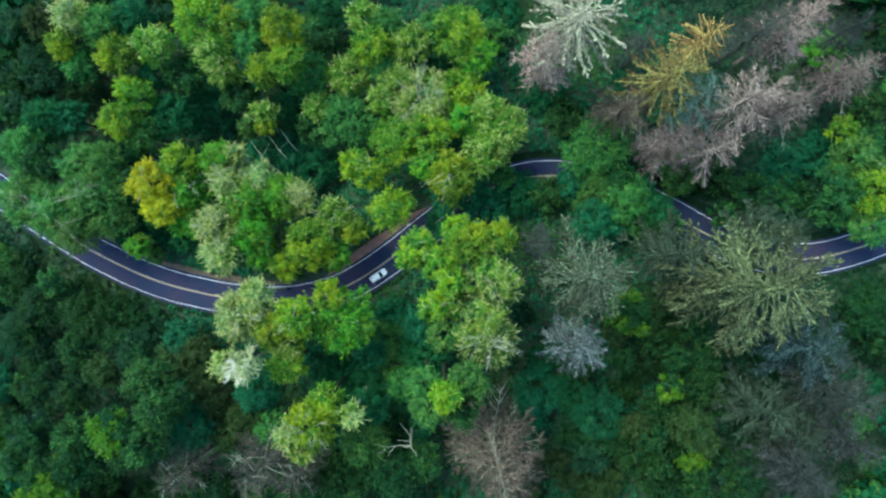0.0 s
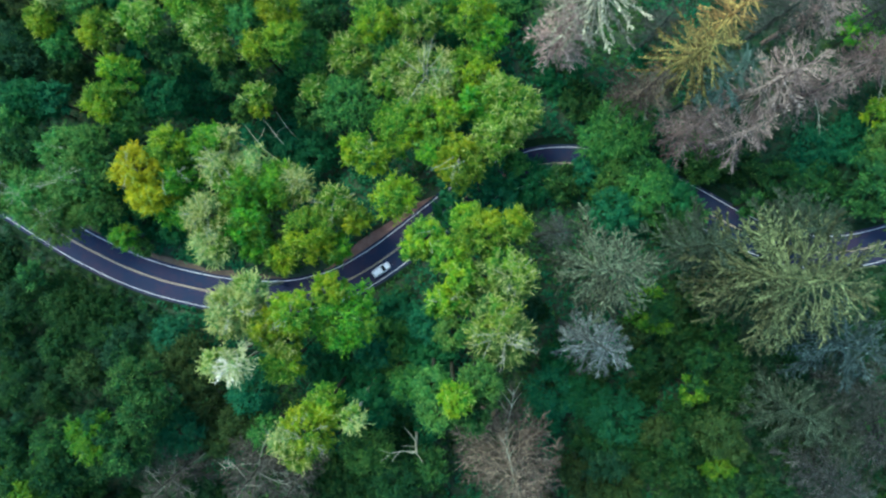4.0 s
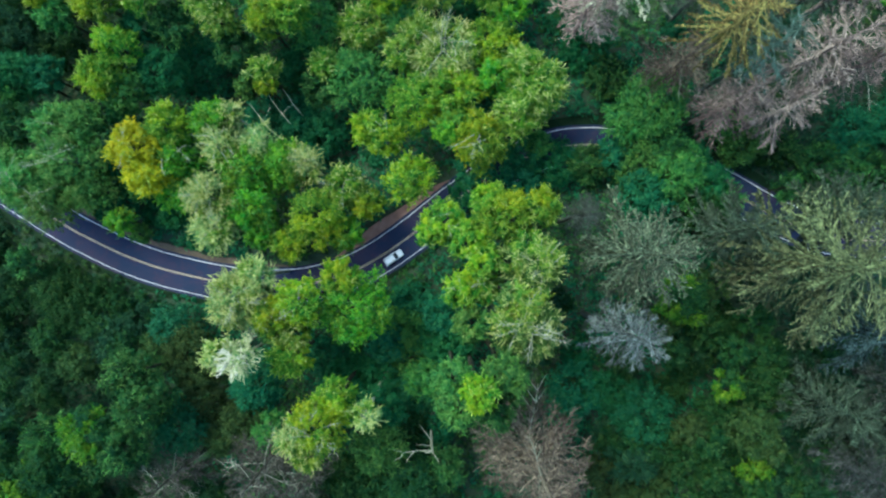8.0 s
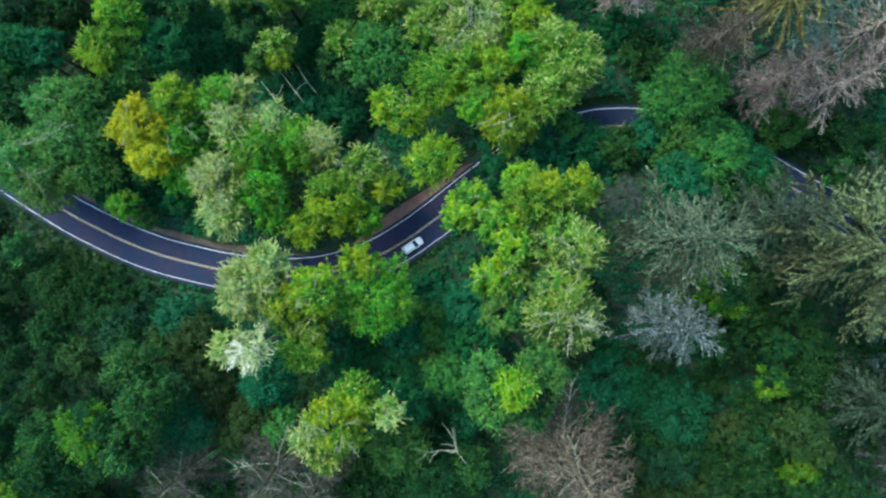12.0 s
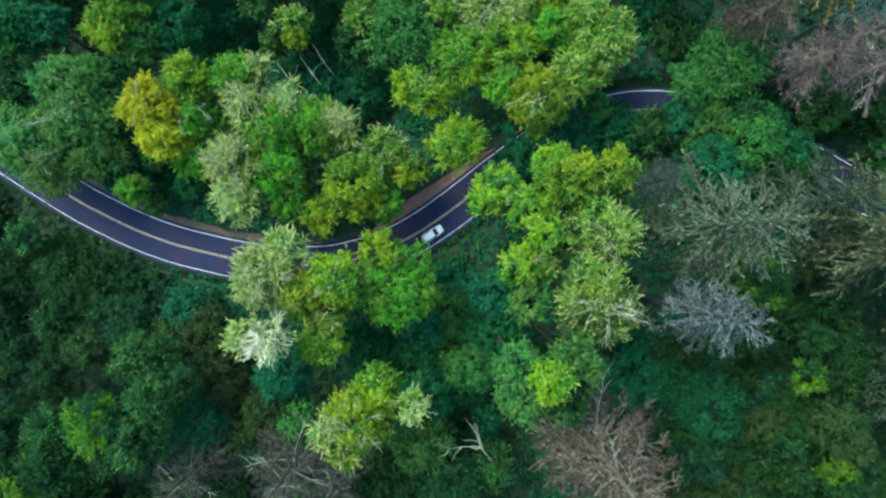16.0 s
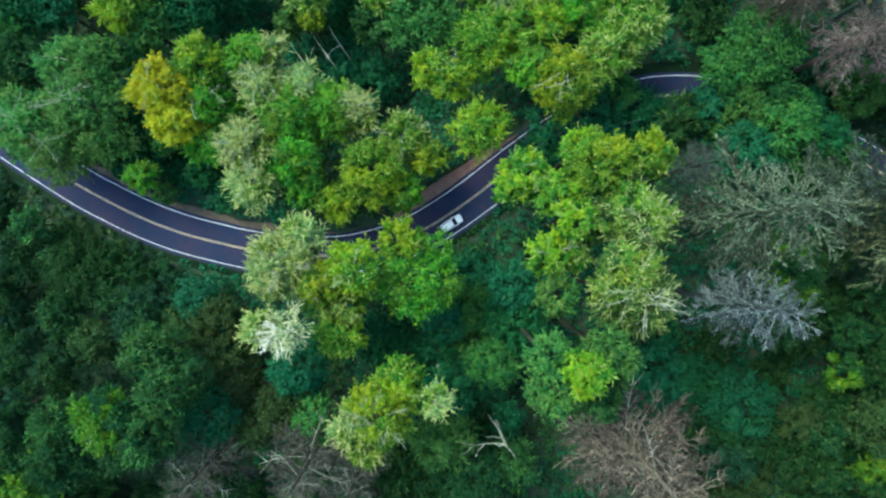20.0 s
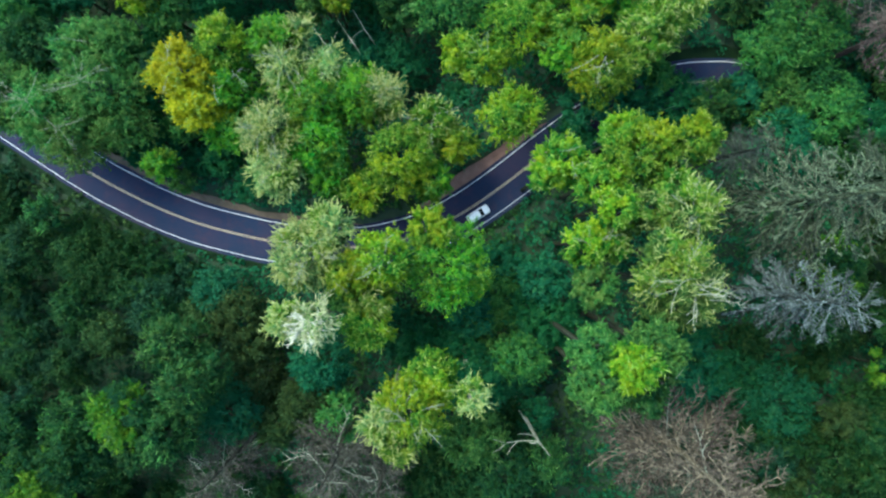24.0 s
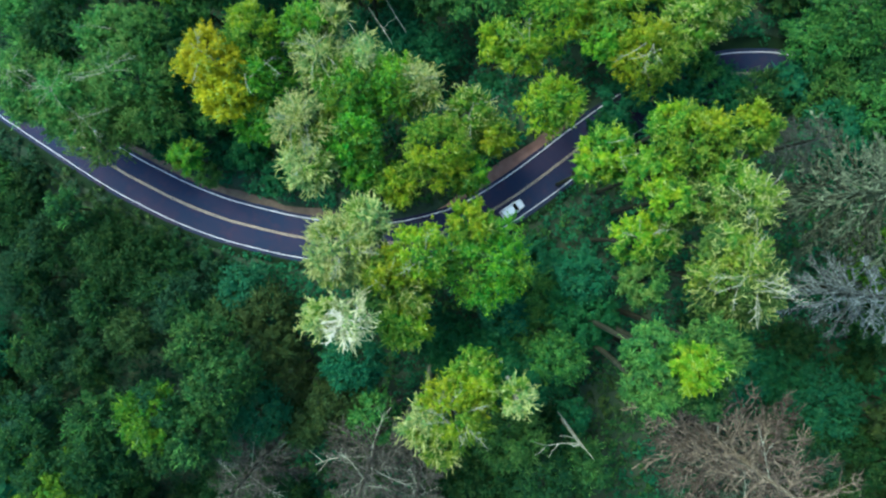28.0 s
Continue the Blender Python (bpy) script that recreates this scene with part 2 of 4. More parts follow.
def asphalt_material():
    m, n, k, p = material("worn asphalt")
    c = mix(n, k, (0.012, 0.020, 0.045), (0.022, 0.021, 0.044), ramp(n, k, texture(n, k, 0.12, 3), 0.40, 0.60))
    c = mix(n, k, c, (0.034, 0.022, 0.040), ramp(n, k, texture(n, k, 0.55, 4, 0.7), 0.50, 0.80))
    grain = texture(n, k, 30, 2)
    c = mix(n, k, c, (0.042, 0.044, 0.070), ramp(n, k, grain, 0.6, 0.95))
    k.new(c, p.inputs["Base Color"])
    p.inputs["Roughness"].default_value = 0.88
    p.inputs["Specular IOR Level"].default_value = 0.12
    b_ = n.new("ShaderNodeBump")
    b_.inputs["Strength"].default_value, b_.inputs["Distance"].default_value = 0.3, 0.01
    k.new(grain, b_.inputs["Height"])
    k.new(b_.outputs[0], p.inputs["Normal"])
    return m


ASPHALT = asphalt_material()
WHITE_LINE = rough_material("worn white road paint", (0.46, 0.47, 0.49), (0.62, 0.63, 0.64), 1.2, 0.7, 0.1, 10)
YELLOW_LINE = rough_material("worn yellow road paint", (0.30, 0.245, 0.165), (0.39, 0.32, 0.23), 1.2, 0.7, 0.1, 10)


# ---- mesh helpers ----
def quads_mesh(name, v, mats, corners=4):
    """A mesh of loose faces from an array of shape (faces, corners, 3)."""
    f = len(v)
    me = bpy.data.meshes.new(name)
    me.vertices.add(f * corners)
    me.vertices.foreach_set("co", np.ascontiguousarray(v, np.float32).ravel())
    me.loops.add(f * corners)
    me.loops.foreach_set("vertex_index", np.arange(f * corners, dtype=np.int32))
    me.polygons.add(f)
    me.polygons.foreach_set("loop_start", np.arange(0, f * corners, corners, dtype=np.int32))
    me.update(calc_edges=True)
    me.materials.append(mats)
    return me


def grid_mesh(name, v, mats, smooth_faces=True):
    """A sheet from an array of shape (rows, columns, 3)."""
    r, c = v.shape[:2]
    i = np.arange(r * c).reshape(r, c)
    q = np.stack([i[:-1, :-1], i[:-1, 1:], i[1:, 1:], i[1:, :-1]], -1).reshape(-1, 4)
    me = bpy.data.meshes.new(name)
    me.from_pydata(v.reshape(-1, 3).tolist(), [], q.tolist())
    me.materials.append(mats)
    if smooth_faces:
        me.polygons.foreach_set("use_smooth", [True] * len(me.polygons))
    return me


def put(name, me, parent=None, label=""):
    ob = new(name, me)
    if parent:
        ob.parent = parent
    return tagged(ob, label)


def unit(v):
    return v / np.maximum(np.linalg.norm(v, axis=-1, keepdims=True), 1e-6)


def leaf_faces(rng, p, normal, length, width, along=None):
    """Pointed leaf sprays at p that face along normal and point along a way."""
    way = rng.normal(size=p.shape) if along is None else along + rng.normal(0, 0.35, p.shape)
    other = unit(np.cross(normal, way))
    side = np.cross(other, normal)
    a = side * (length * rng.uniform(0.6, 1.25, len(p)))[:, None]
    b = other * (width * rng.uniform(0.6, 1.25, len(p)))[:, None]
    drop = normal * (length * 0.25)
    return np.stack([p - a - drop, p - b * 0.9, p + a - drop, p + b], 1)


def tube(points, radii, sides=6):
    """Rings of vertices along a bent line, as a closed sheet."""
    p, r = np.array(points, float), np.array(radii, float)
    d = unit(np.gradient(p, axis=0))
    s = unit(np.cross(d, np.array([0.31, 0.77, 0.21])))
    o = np.cross(d, s)
    a = np.linspace(0, 2 * np.pi, sides + 1)
    return p[:, None] + r[:, None, None] * (np.cos(a)[None, :, None] * s[:, None] + np.sin(a)[None, :, None] * o[:, None])


# ---- ground: one sheet to the horizon ----
near_x, near_y = np.arange(-150, 150.1, 1.5), np.arange(-100, 100.1, 1.5)
gx = np.concatenate([[-4000, -1500, -700, -350, -220], near_x, [220, 350, 700, 1500, 4000]])
gy = np.concatenate([[-4000, -1500, -700, -350, -180], near_y, [180, 350, 700, 1500, 4000]])
X, Y = np.meshgrid(gx, gy)
Z = land(X.ravel(), Y.ravel()).reshape(X.shape)
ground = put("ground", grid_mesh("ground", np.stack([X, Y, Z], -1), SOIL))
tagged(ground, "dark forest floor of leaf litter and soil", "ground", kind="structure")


def ribbon(name, a, b, mats, rise=0.0, thick=0.0, i0=0, i1=None, wave=0.0, seed=0):
    """A band along the road between the offsets a and b from its middle line."""
    c, n_ = CENTRE[i0:i1], ACROSS[i0:i1]
    rng = np.random.default_rng(seed)
    k = len(c)
    wob = np.interp(np.arange(k), np.arange(0, k + 4, 3), rng.uniform(-wave, wave, len(np.arange(0, k + 4, 3))))
    z = road_height(c[:, 0]) + rise
    lift = lambda off, dz: np.concatenate([c + n_ * np.asarray(off).reshape(-1, 1), (z + dz)[:, None]], 1)
    edge_a, edge_b = np.full(k, a), np.full(k, b) + wob
    cols = [lift(edge_a, 0), lift((edge_a + edge_b) / 2, 0), lift(edge_b, 0)]
    if thick:
        cols = [lift(edge_a, -thick), *cols, lift(edge_b, -thick)]
    return grid_mesh(name, np.stack(cols, 1)[:, ::-1], mats, False)


road = put("road", ribbon("road", -3.75, 3.65, ASPHALT, 0.0, 0.3, wave=0.06))
tagged(road, "winding two-lane dark asphalt road with worn surface", "road", kind="structure")
put("edge_line", ribbon("edge_line", 3.05, 3.17, WHITE_LINE, 0.006), road, "thin white painted edge line")
put("edge_line", ribbon("edge_line", -3.21, -3.11, WHITE_LINE, 0.006), road, "thin white painted edge line")
put("centre_line", ribbon("centre_line", 0.05, 0.16, YELLOW_LINE, 0.006), road, "yellow painted centre line")
put("centre_line", ribbon("centre_line", -0.16, -0.05, YELLOW_LINE, 0.006), road, "yellow painted centre line")


def bank(name, offsets, rises, mats, i0, i1, seed, label, category):
    c, n_ = CENTRE[i0:i1], ACROSS[i0:i1]
    rng = np.random.default_rng(seed)
    k = len(c)
    cols = []
    for o, r in zip(offsets, rises):
        w = np.interp(np.arange(k), np.arange(0, k + 4, 2), rng.uniform(-0.32, 0.32, len(np.arange(0, k + 4, 2))))
        inner = abs(o) < 3.7
        fade = np.clip(np.minimum(np.arange(k), k - 1 - np.arange(k)) / 8, 0.0, 1) if not inner else np.ones(k)
        oo = np.sign(o) * (3.5 + (abs(o) - 3.5 + (0 if inner else w)) * fade)
        cols.append(np.concatenate([c + n_ * oo[:, None], (road_height(c[:, 0]) + r * fade + (0 if inner else 0.4 * w))[:, None]], 1))
    v = np.stack(cols, 1)
    return tagged(put(name, grid_mesh(name, v[:, ::-1] if offsets[-1] > 0 else v, mats)), label, category, kind="structure")


def index_at(x):
    return int(np.abs(CENTRE[:, 0] - x).argmin())


bank("earth_bank", (3.5, 3.9, 4.3, 4.7), (-0.05, 0.02, 0.2, 0.4), EARTH, index_at(-86), index_at(-30), 4, "narrow strip of bare brown earth beside the road", "bank")
bank("earth_bank", (3.5, 3.95, 4.5, 5.3), (-0.05, 0.05, 0.40, 0.9), DIRT, index_at(-24), index_at(1), 1, "bare reddish earth bank cut along the road", "bank")
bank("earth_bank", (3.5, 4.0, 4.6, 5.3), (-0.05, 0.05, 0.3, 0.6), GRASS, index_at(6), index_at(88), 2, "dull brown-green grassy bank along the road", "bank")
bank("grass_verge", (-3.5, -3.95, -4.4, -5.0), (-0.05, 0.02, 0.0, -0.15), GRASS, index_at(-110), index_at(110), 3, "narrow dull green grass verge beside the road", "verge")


# ---- trees ----
COLOUR_WORDS = {"Y": "golden yellow", "Y2": "lime yellow", "YG": "yellow-green", "LG": "fresh bright green", "G": "mid green", "PG": "pale green", "SG": "dull grey-green", "P": "pale grey-green",
                "W": "silvery white-green", "BG": "bluish green", "MG": "muted green", "OP": "pale olive", "OG": "dull dark green", "YO": "olive yellow", "O": "russet olive", "D": "deep dark green", "DG": "dusky dark green"}
SECOND = {"Y": "Y", "Y2": "YG", "YG": "Y2", "LG": "YG", "G": "G", "PG": "YG", "SG": "G", "P": "PG", "W": "P", "BG": "BG", "MG": "OG", "OP": "PG", "OG": "OG", "YO": "OG", "O": "O", "D": "D", "DG": "OG"}
SHOOT_OF = {"Y": ("gold", 8), "Y2": ("gold", 8), "YG": ("gold", 8), "LG": ("green", 8), "G": ("green", 7), "PG": ("cream", 7), "SG": ("green", 4), "MG": ("green", 4), "OP": ("cream", 9),
            "P": ("cream", 19), "W": ("white", 26), "BG": ("teal", 3), "D": ("teal", 2.5), "DG": ("dull", 3), "OG": ("dull", 4), "YO": ("dull", 4), "O": ("dull", 4)}


def crown_faces(rng, r, depth, spray, slim=0.42, dense=1.0, inside=56):
    """Leaf sprays of a crown: lobes over a dome, small tufts over each lobe, sprays over each tuft. The crown's top is at 0."""
    n = max(7, int(5 + 2.2 * r + 1.4 * max(0, depth - 1.3 * r)))
    k = np.arange(n) + 0.5
    phi = np.pi * (1 + 5 ** 0.5) * k + rng.uniform(0, 6)
    up = 1 - 1.12 * k / n + rng.normal(0, 0.06, n)
    up = np.clip(up, -0.25, 1)
    flat = np.sqrt(1 - np.minimum(up * up, 1))
    stretch = rng.uniform(0.78, 1.12, n)
    lobe_r = r * rng.uniform(0.25, 0.37, n)
    c = np.stack([np.cos(phi) * flat, np.sin(phi) * flat, up], 1) * (stretch * 0.76)[:, None] * np.array([r, r, depth * 0.62])
    tufts = max(9, int(3.0 * r * dense + 7))
    td = unit(rng.normal(size=(n, tufts, 3)) + np.array([0, 0, 0.5]))
    td = unit(td + 0.45 * unit(c + 1e-3)[:, None])
    far = rng.uniform(0.66, 1.0, (n, tufts)) + 0.34 * (rng.uniform(size=(n, tufts)) > 0.88)
    tc = (c[:, None] + td * (lobe_r[:, None] * far)[..., None]).reshape(-1, 3)
    td = td.reshape(-1, 3)
    own = np.repeat(np.arange(n), tufts)
    gap = np.linalg.norm(tc[:, None] - c[None], axis=2) / lobe_r
    gap[np.arange(len(tc)), own] = 9
    keep = (gap.min(1) > 0.68) & ((td[:, 2] > -0.12) | (rng.uniform(size=len(td)) < 0.45))
    tc, td, own = tc[keep], td[keep], own[keep]
    # each tuft is a short leafy twig that points outwards, wide at its foot and thin at its tip
    m = int(14 * dense)
    long = lobe_r[own] * rng.uniform(0.34, 0.78, len(tc))
    way = unit(td + rng.normal(0, 0.28, td.shape))
    u = rng.uniform(-0.35, 1.0, (len(tc), m))
    sd = unit(rng.normal(size=(len(tc), m, 3)))
    p = tc[:, None] + way[:, None] * (u * long[:, None])[..., None] + sd * ((1.12 - np.abs(u)) * 0.52 * long[:, None] * rng.uniform(0.3, 1.0, u.shape))[..., None]
    normal = unit(sd * 0.55 + td[:, None] * 0.55 + np.array([0, 0, 0.55]) + rng.normal(0, 0.35, sd.shape))
    along = unit(way[:, None] + 0.8 * sd)
    p, normal, along = p.reshape(-1, 3), normal.reshape(-1, 3), along.reshape(-1, 3)
    top = p[:, 2].max()
    p[:, 2] -= top
    faces = leaf_faces(rng, p, normal, spray, spray * slim, along)
    # some lobes, higher ones and those of one random side above all, take a second tone
    retoned = up * 0.35 + np.cos(phi - rng.uniform(0, 6.28)) * 0.45 + rng.normal(0, 0.35, n)
    retoned = retoned > np.quantile(retoned, 0.66)
    tone = np.concatenate([np.repeat(retoned[own], m), np.repeat(retoned, inside)])
    # broader sprays inside each lobe close the gaps between the twigs
    inner = unit(rng.normal(size=(n, inside, 3)) + np.array([0, 0, 0.35]))
    q = (c[:, None] + inner * (lobe_r[:, None] * rng.uniform(0.62, 0.98, (n, inside)))[..., None]).reshape(-1, 3) - np.array([0, 0, top])
    fill = leaf_faces(rng, q, unit(inner.reshape(-1, 3) + rng.normal(0, 0.3, q.shape)), 0.29, 0.21)
    return np.concatenate([faces, fill]), c - np.array([0, 0, top]), lobe_r, tone


def limb_faces(rng, stout=1.0, forks=5):
    """A thick bare limb one metre long with a few forks."""
    u = np.linspace(0, 1, 7)
    line = np.stack([u, 0.10 * np.sin(3 * u + rng.uniform(0, 6)) * u, 0.05 * u - 0.25 * u ** 2 + 0.16 * u ** 3 * rng.uniform(0, 2)], 1)
    parts_ = [(line, 0.020 * stout)]
    for at in rng.uniform(0.30, 0.90, forks):
        root = np.array([np.interp(at, u, line[:, i]) for i in range(3)])
        d = unit(np.array([0.8, rng.choice([-1, 1]) * rng.uniform(0.4, 0.9), rng.uniform(-0.1, 0.35)]))
        v = np.linspace(0, 1, 4)[:, None]
        parts_.append((root + d * v * rng.uniform(0.18, 0.34) + np.array([0, 0, 0.05]) * v ** 2, 0.010 * stout))
    out = []
    for pts, thick in parts_:
        t = tube(pts, np.linspace(thick, thick * 0.3, len(pts)), 5)
        out.append(np.stack([t[:-1, :-1], t[:-1, 1:], t[1:, 1:], t[1:, :-1]], 2).reshape(-1, 4, 3))
    return np.concatenate(out)


WHITE_BARK = rough_material("bleached bark", (0.34, 0.34, 0.25), (0.52, 0.51, 0.39), 2.0)
WHITE_BOUGHS = [quads_mesh("limb", limb_faces(np.random.default_rng(80 + i), 1.9, 9), WHITE_BARK) for i in range(4)]
BARE_BOUGHS = [quads_mesh("limb", limb_faces(np.random.default_rng(60 + i), 0.6, 5), PALE_BARK) for i in range(4)]


def broadleaf(x, y, top, r, colour, dead=0, group="woodland trees"):
    rng = np.random.default_rng(int(abs(x * 1310 + y * 9770 + top * 37)))
    r *= 1.02 if colour in ("D", "DG", "O", "OG", "BG", "MG") else 1.07
    base = float(land(x, y)[0])
    height = max(top - base, r * 0.9 + 0.8)
    depth = min(max(r * rng.uniform(1.25, 1.6), min(0.45 * height, 2.3 * r)), height * 0.85)
    stringy = colour in ("P", "W", "PG", "SG", "OP")
    faces, lobes, lobe_r, tone = crown_faces(rng, r, depth, 0.26 if stringy else 0.215, 0.24 if stringy else 0.36, 0.7 if colour == "W" else 1.0 if r < 4.4 else 1.2, 18 if colour == "W" else 84)
    road_gap = abs(float(road_side(x, y)[0][0]))
    size = "shrub" if height < 6.5 else "understory_tree" if height < 14 else "broadleaf_tree"
    lead = {"shrub": "Low leafy shrub", "understory_tree": "Small broadleaf tree", "broadleaf_tree": "Tall broadleaf tree"}[size]
    where = " beside the road" if road_gap < 10 else " among dense forest" if height < 14 else " rising over dense forest"
    tree = new(size)
    tree.location = (x, y, base - 0.1)
    tagged(tree, lead + " with " + COLOUR_WORDS[colour] + " foliage" + where, "shrub" if size == "shrub" else "tree", group)
    faces[..., 2] += height
    leaves = len(faces)
    if colour in SHOOT_OF:
        # slender bent shoots stand out of the upper lobes, each with a few side shoots
        kind, share = SHOOT_OF[colour]
        high = lobes[:, 2] - lobes[:, 2].min()
        j = rng.choice(len(lobes), size=int(share * r * r), p=(high + 0.4) / (high + 0.4).sum())
        out = unit(rng.normal(0, 0.8, (len(j), 3)) + np.array([0, 0, 0.75]) + unit(lobes[j] + np.array([0, 0, depth * 0.6])))
        foot = lobes[j] + np.array([0, 0, height]) + out * (lobe_r[j] * rng.uniform(0.70, 1.02, len(j)))[:, None]
        way = unit(out * np.array([1, 1, 0.55]) + rng.normal(0, 0.30, out.shape))
        faces = np.concatenate([faces, shoot_faces(rng, foot, way, rng.uniform(0.55, 1.25, len(j)) * (1.4 if colour in ("P", "W") else 1.15 if stringy else 0.9), 0.064 if colour in ("P", "W") else 0.055 if stringy else 0.046)])
    mesh = quads_mesh("crown", faces, LEAVES[colour])
    mesh.materials.append(SHOOTS[SHOOT_OF[colour][0]] if colour in SHOOT_OF else PALE_BARK)
    mesh.materials.append(LEAVES[SECOND[colour]])
    slot = np.ones(len(faces), np.int32)
    slot[:leaves] = np.where(tone, 2, 0)
    mesh.polygons.foreach_set("material_index", slot)
    put("crown", mesh, tree)
    # trunk and limbs that carry the lobes
    bark = PALE_BARK if colour in ("P", "W") else BARK
    bend = rng.normal(0, 0.12 * r, (3, 2))
    fork = height - depth * 0.75
    axis = np.array([(0, 0, 0), (*bend[0] * 0.4, fork * 0.5), (*bend[1] * 0.7, fork), (*bend[1], height - depth * 0.25)])
    girth = 0.04 + 0.008 * height
    put("trunk", grid_mesh("trunk", tube(axis, [girth * 1.35, girth, girth * 0.8, girth * 0.25], 7), bark), tree)
    bare = dead or (20 if colour == "W" else 9 if colour in ("P", "OP") and r > 3 else 9 if colour == "SG" and r > 5.0 else 3 if colour == "SG" and r > 4.2 else 0)
    if bare:
        for j in range(bare):
            length = r * (rng.uniform(0.6, 1.0) if colour != "SG" else rng.uniform(0.4, 0.75))
            limb = put("bare_limb", WHITE_BOUGHS[j % 4] if colour == "W" else BARE_BOUGHS[j % 4], tree, "pale bare limb")
            star = colour == "SG"
            limb.matrix_basis = Matrix.LocRotScale((*rng.normal(0, (0.04 if star else 0.15) * r, 2), height - (0.06 if star else 0.18) * depth),
                                                   Euler((rng.uniform(0, 6), 0.1 - rng.uniform(0.0, 0.35) if star else -rng.uniform(0.1, 0.6), rng.uniform(0, 6.28))),
                                                   (length, length * (0.6 if star else 1), length * (0.6 if star else 1)))
    order = rng.permutation(len(lobes))[: 4 if height > 7 else 2]
    for j in order:
        tip = lobes[j] + np.array([0, 0, height + 0.55 * lobe_r[j]])
        tip[:2] *= 1.12
        root = axis[2] * 0.75 + axis[3] * 0.25 if tip[2] > axis[2][2] + 1 else axis[2] * 0.85
        mid = (root + tip) / 2 + np.array([0, 0, -0.12 * r])
        put("limb", grid_mesh("limb", tube([root, mid, tip], [girth * 0.5, girth * 0.32, 0.025], 5), bark), tree)
    return tree


def shoot_faces(rng, p, way, length, width):
    """Thin bent shoots of three joints with two side shoots each."""
    out, at, d = [], p, way
    for joint, share in enumerate((0.45, 0.35, 0.25)):
        to = at + d * (length * share)[:, None]
        s_ = unit(np.cross(d, np.array([0, 0, 1.0]) + rng.normal(0, 0.4, p.shape))) * (width * (1 - 0.24 * joint))
        out.append(np.stack([at - s_, at + s_, to + s_ * 0.8, to - s_ * 0.8], 1))
        if joint < 2:
            side = unit(d + rng.normal(0, 0.85, p.shape))
            out.append(needle_faces(rng, to, side, length * 0.34, width * 0.8))
        at, d = to, unit(d + rng.normal(0, 0.42, p.shape))
    return np.concatenate(out)


def needle_faces(rng, p, way, length, width):
    way = unit(way)
    s = unit(np.cross(way, np.array([0, 0, 1.0]) + rng.normal(0, 0.45, p.shape)))
    a, b = way * (length * rng.uniform(0.7, 1.3, len(p)))[:, None], s * width
    return np.stack([p - a * 0.3, p + b + a * 0.2, p + a, p - b + a * 0.2], 1)


def stick_faces(root, tip, thick):
    d = unit(tip - root)
    s = unit(np.cross(d, np.array([0.1, 0.05, 1.0]))) * thick
    o = np.cross(d, s)
    return np.concatenate([np.stack([root - k, root + k, tip + k * 0.35, tip - k * 0.35], 1) for k in (s, o)])


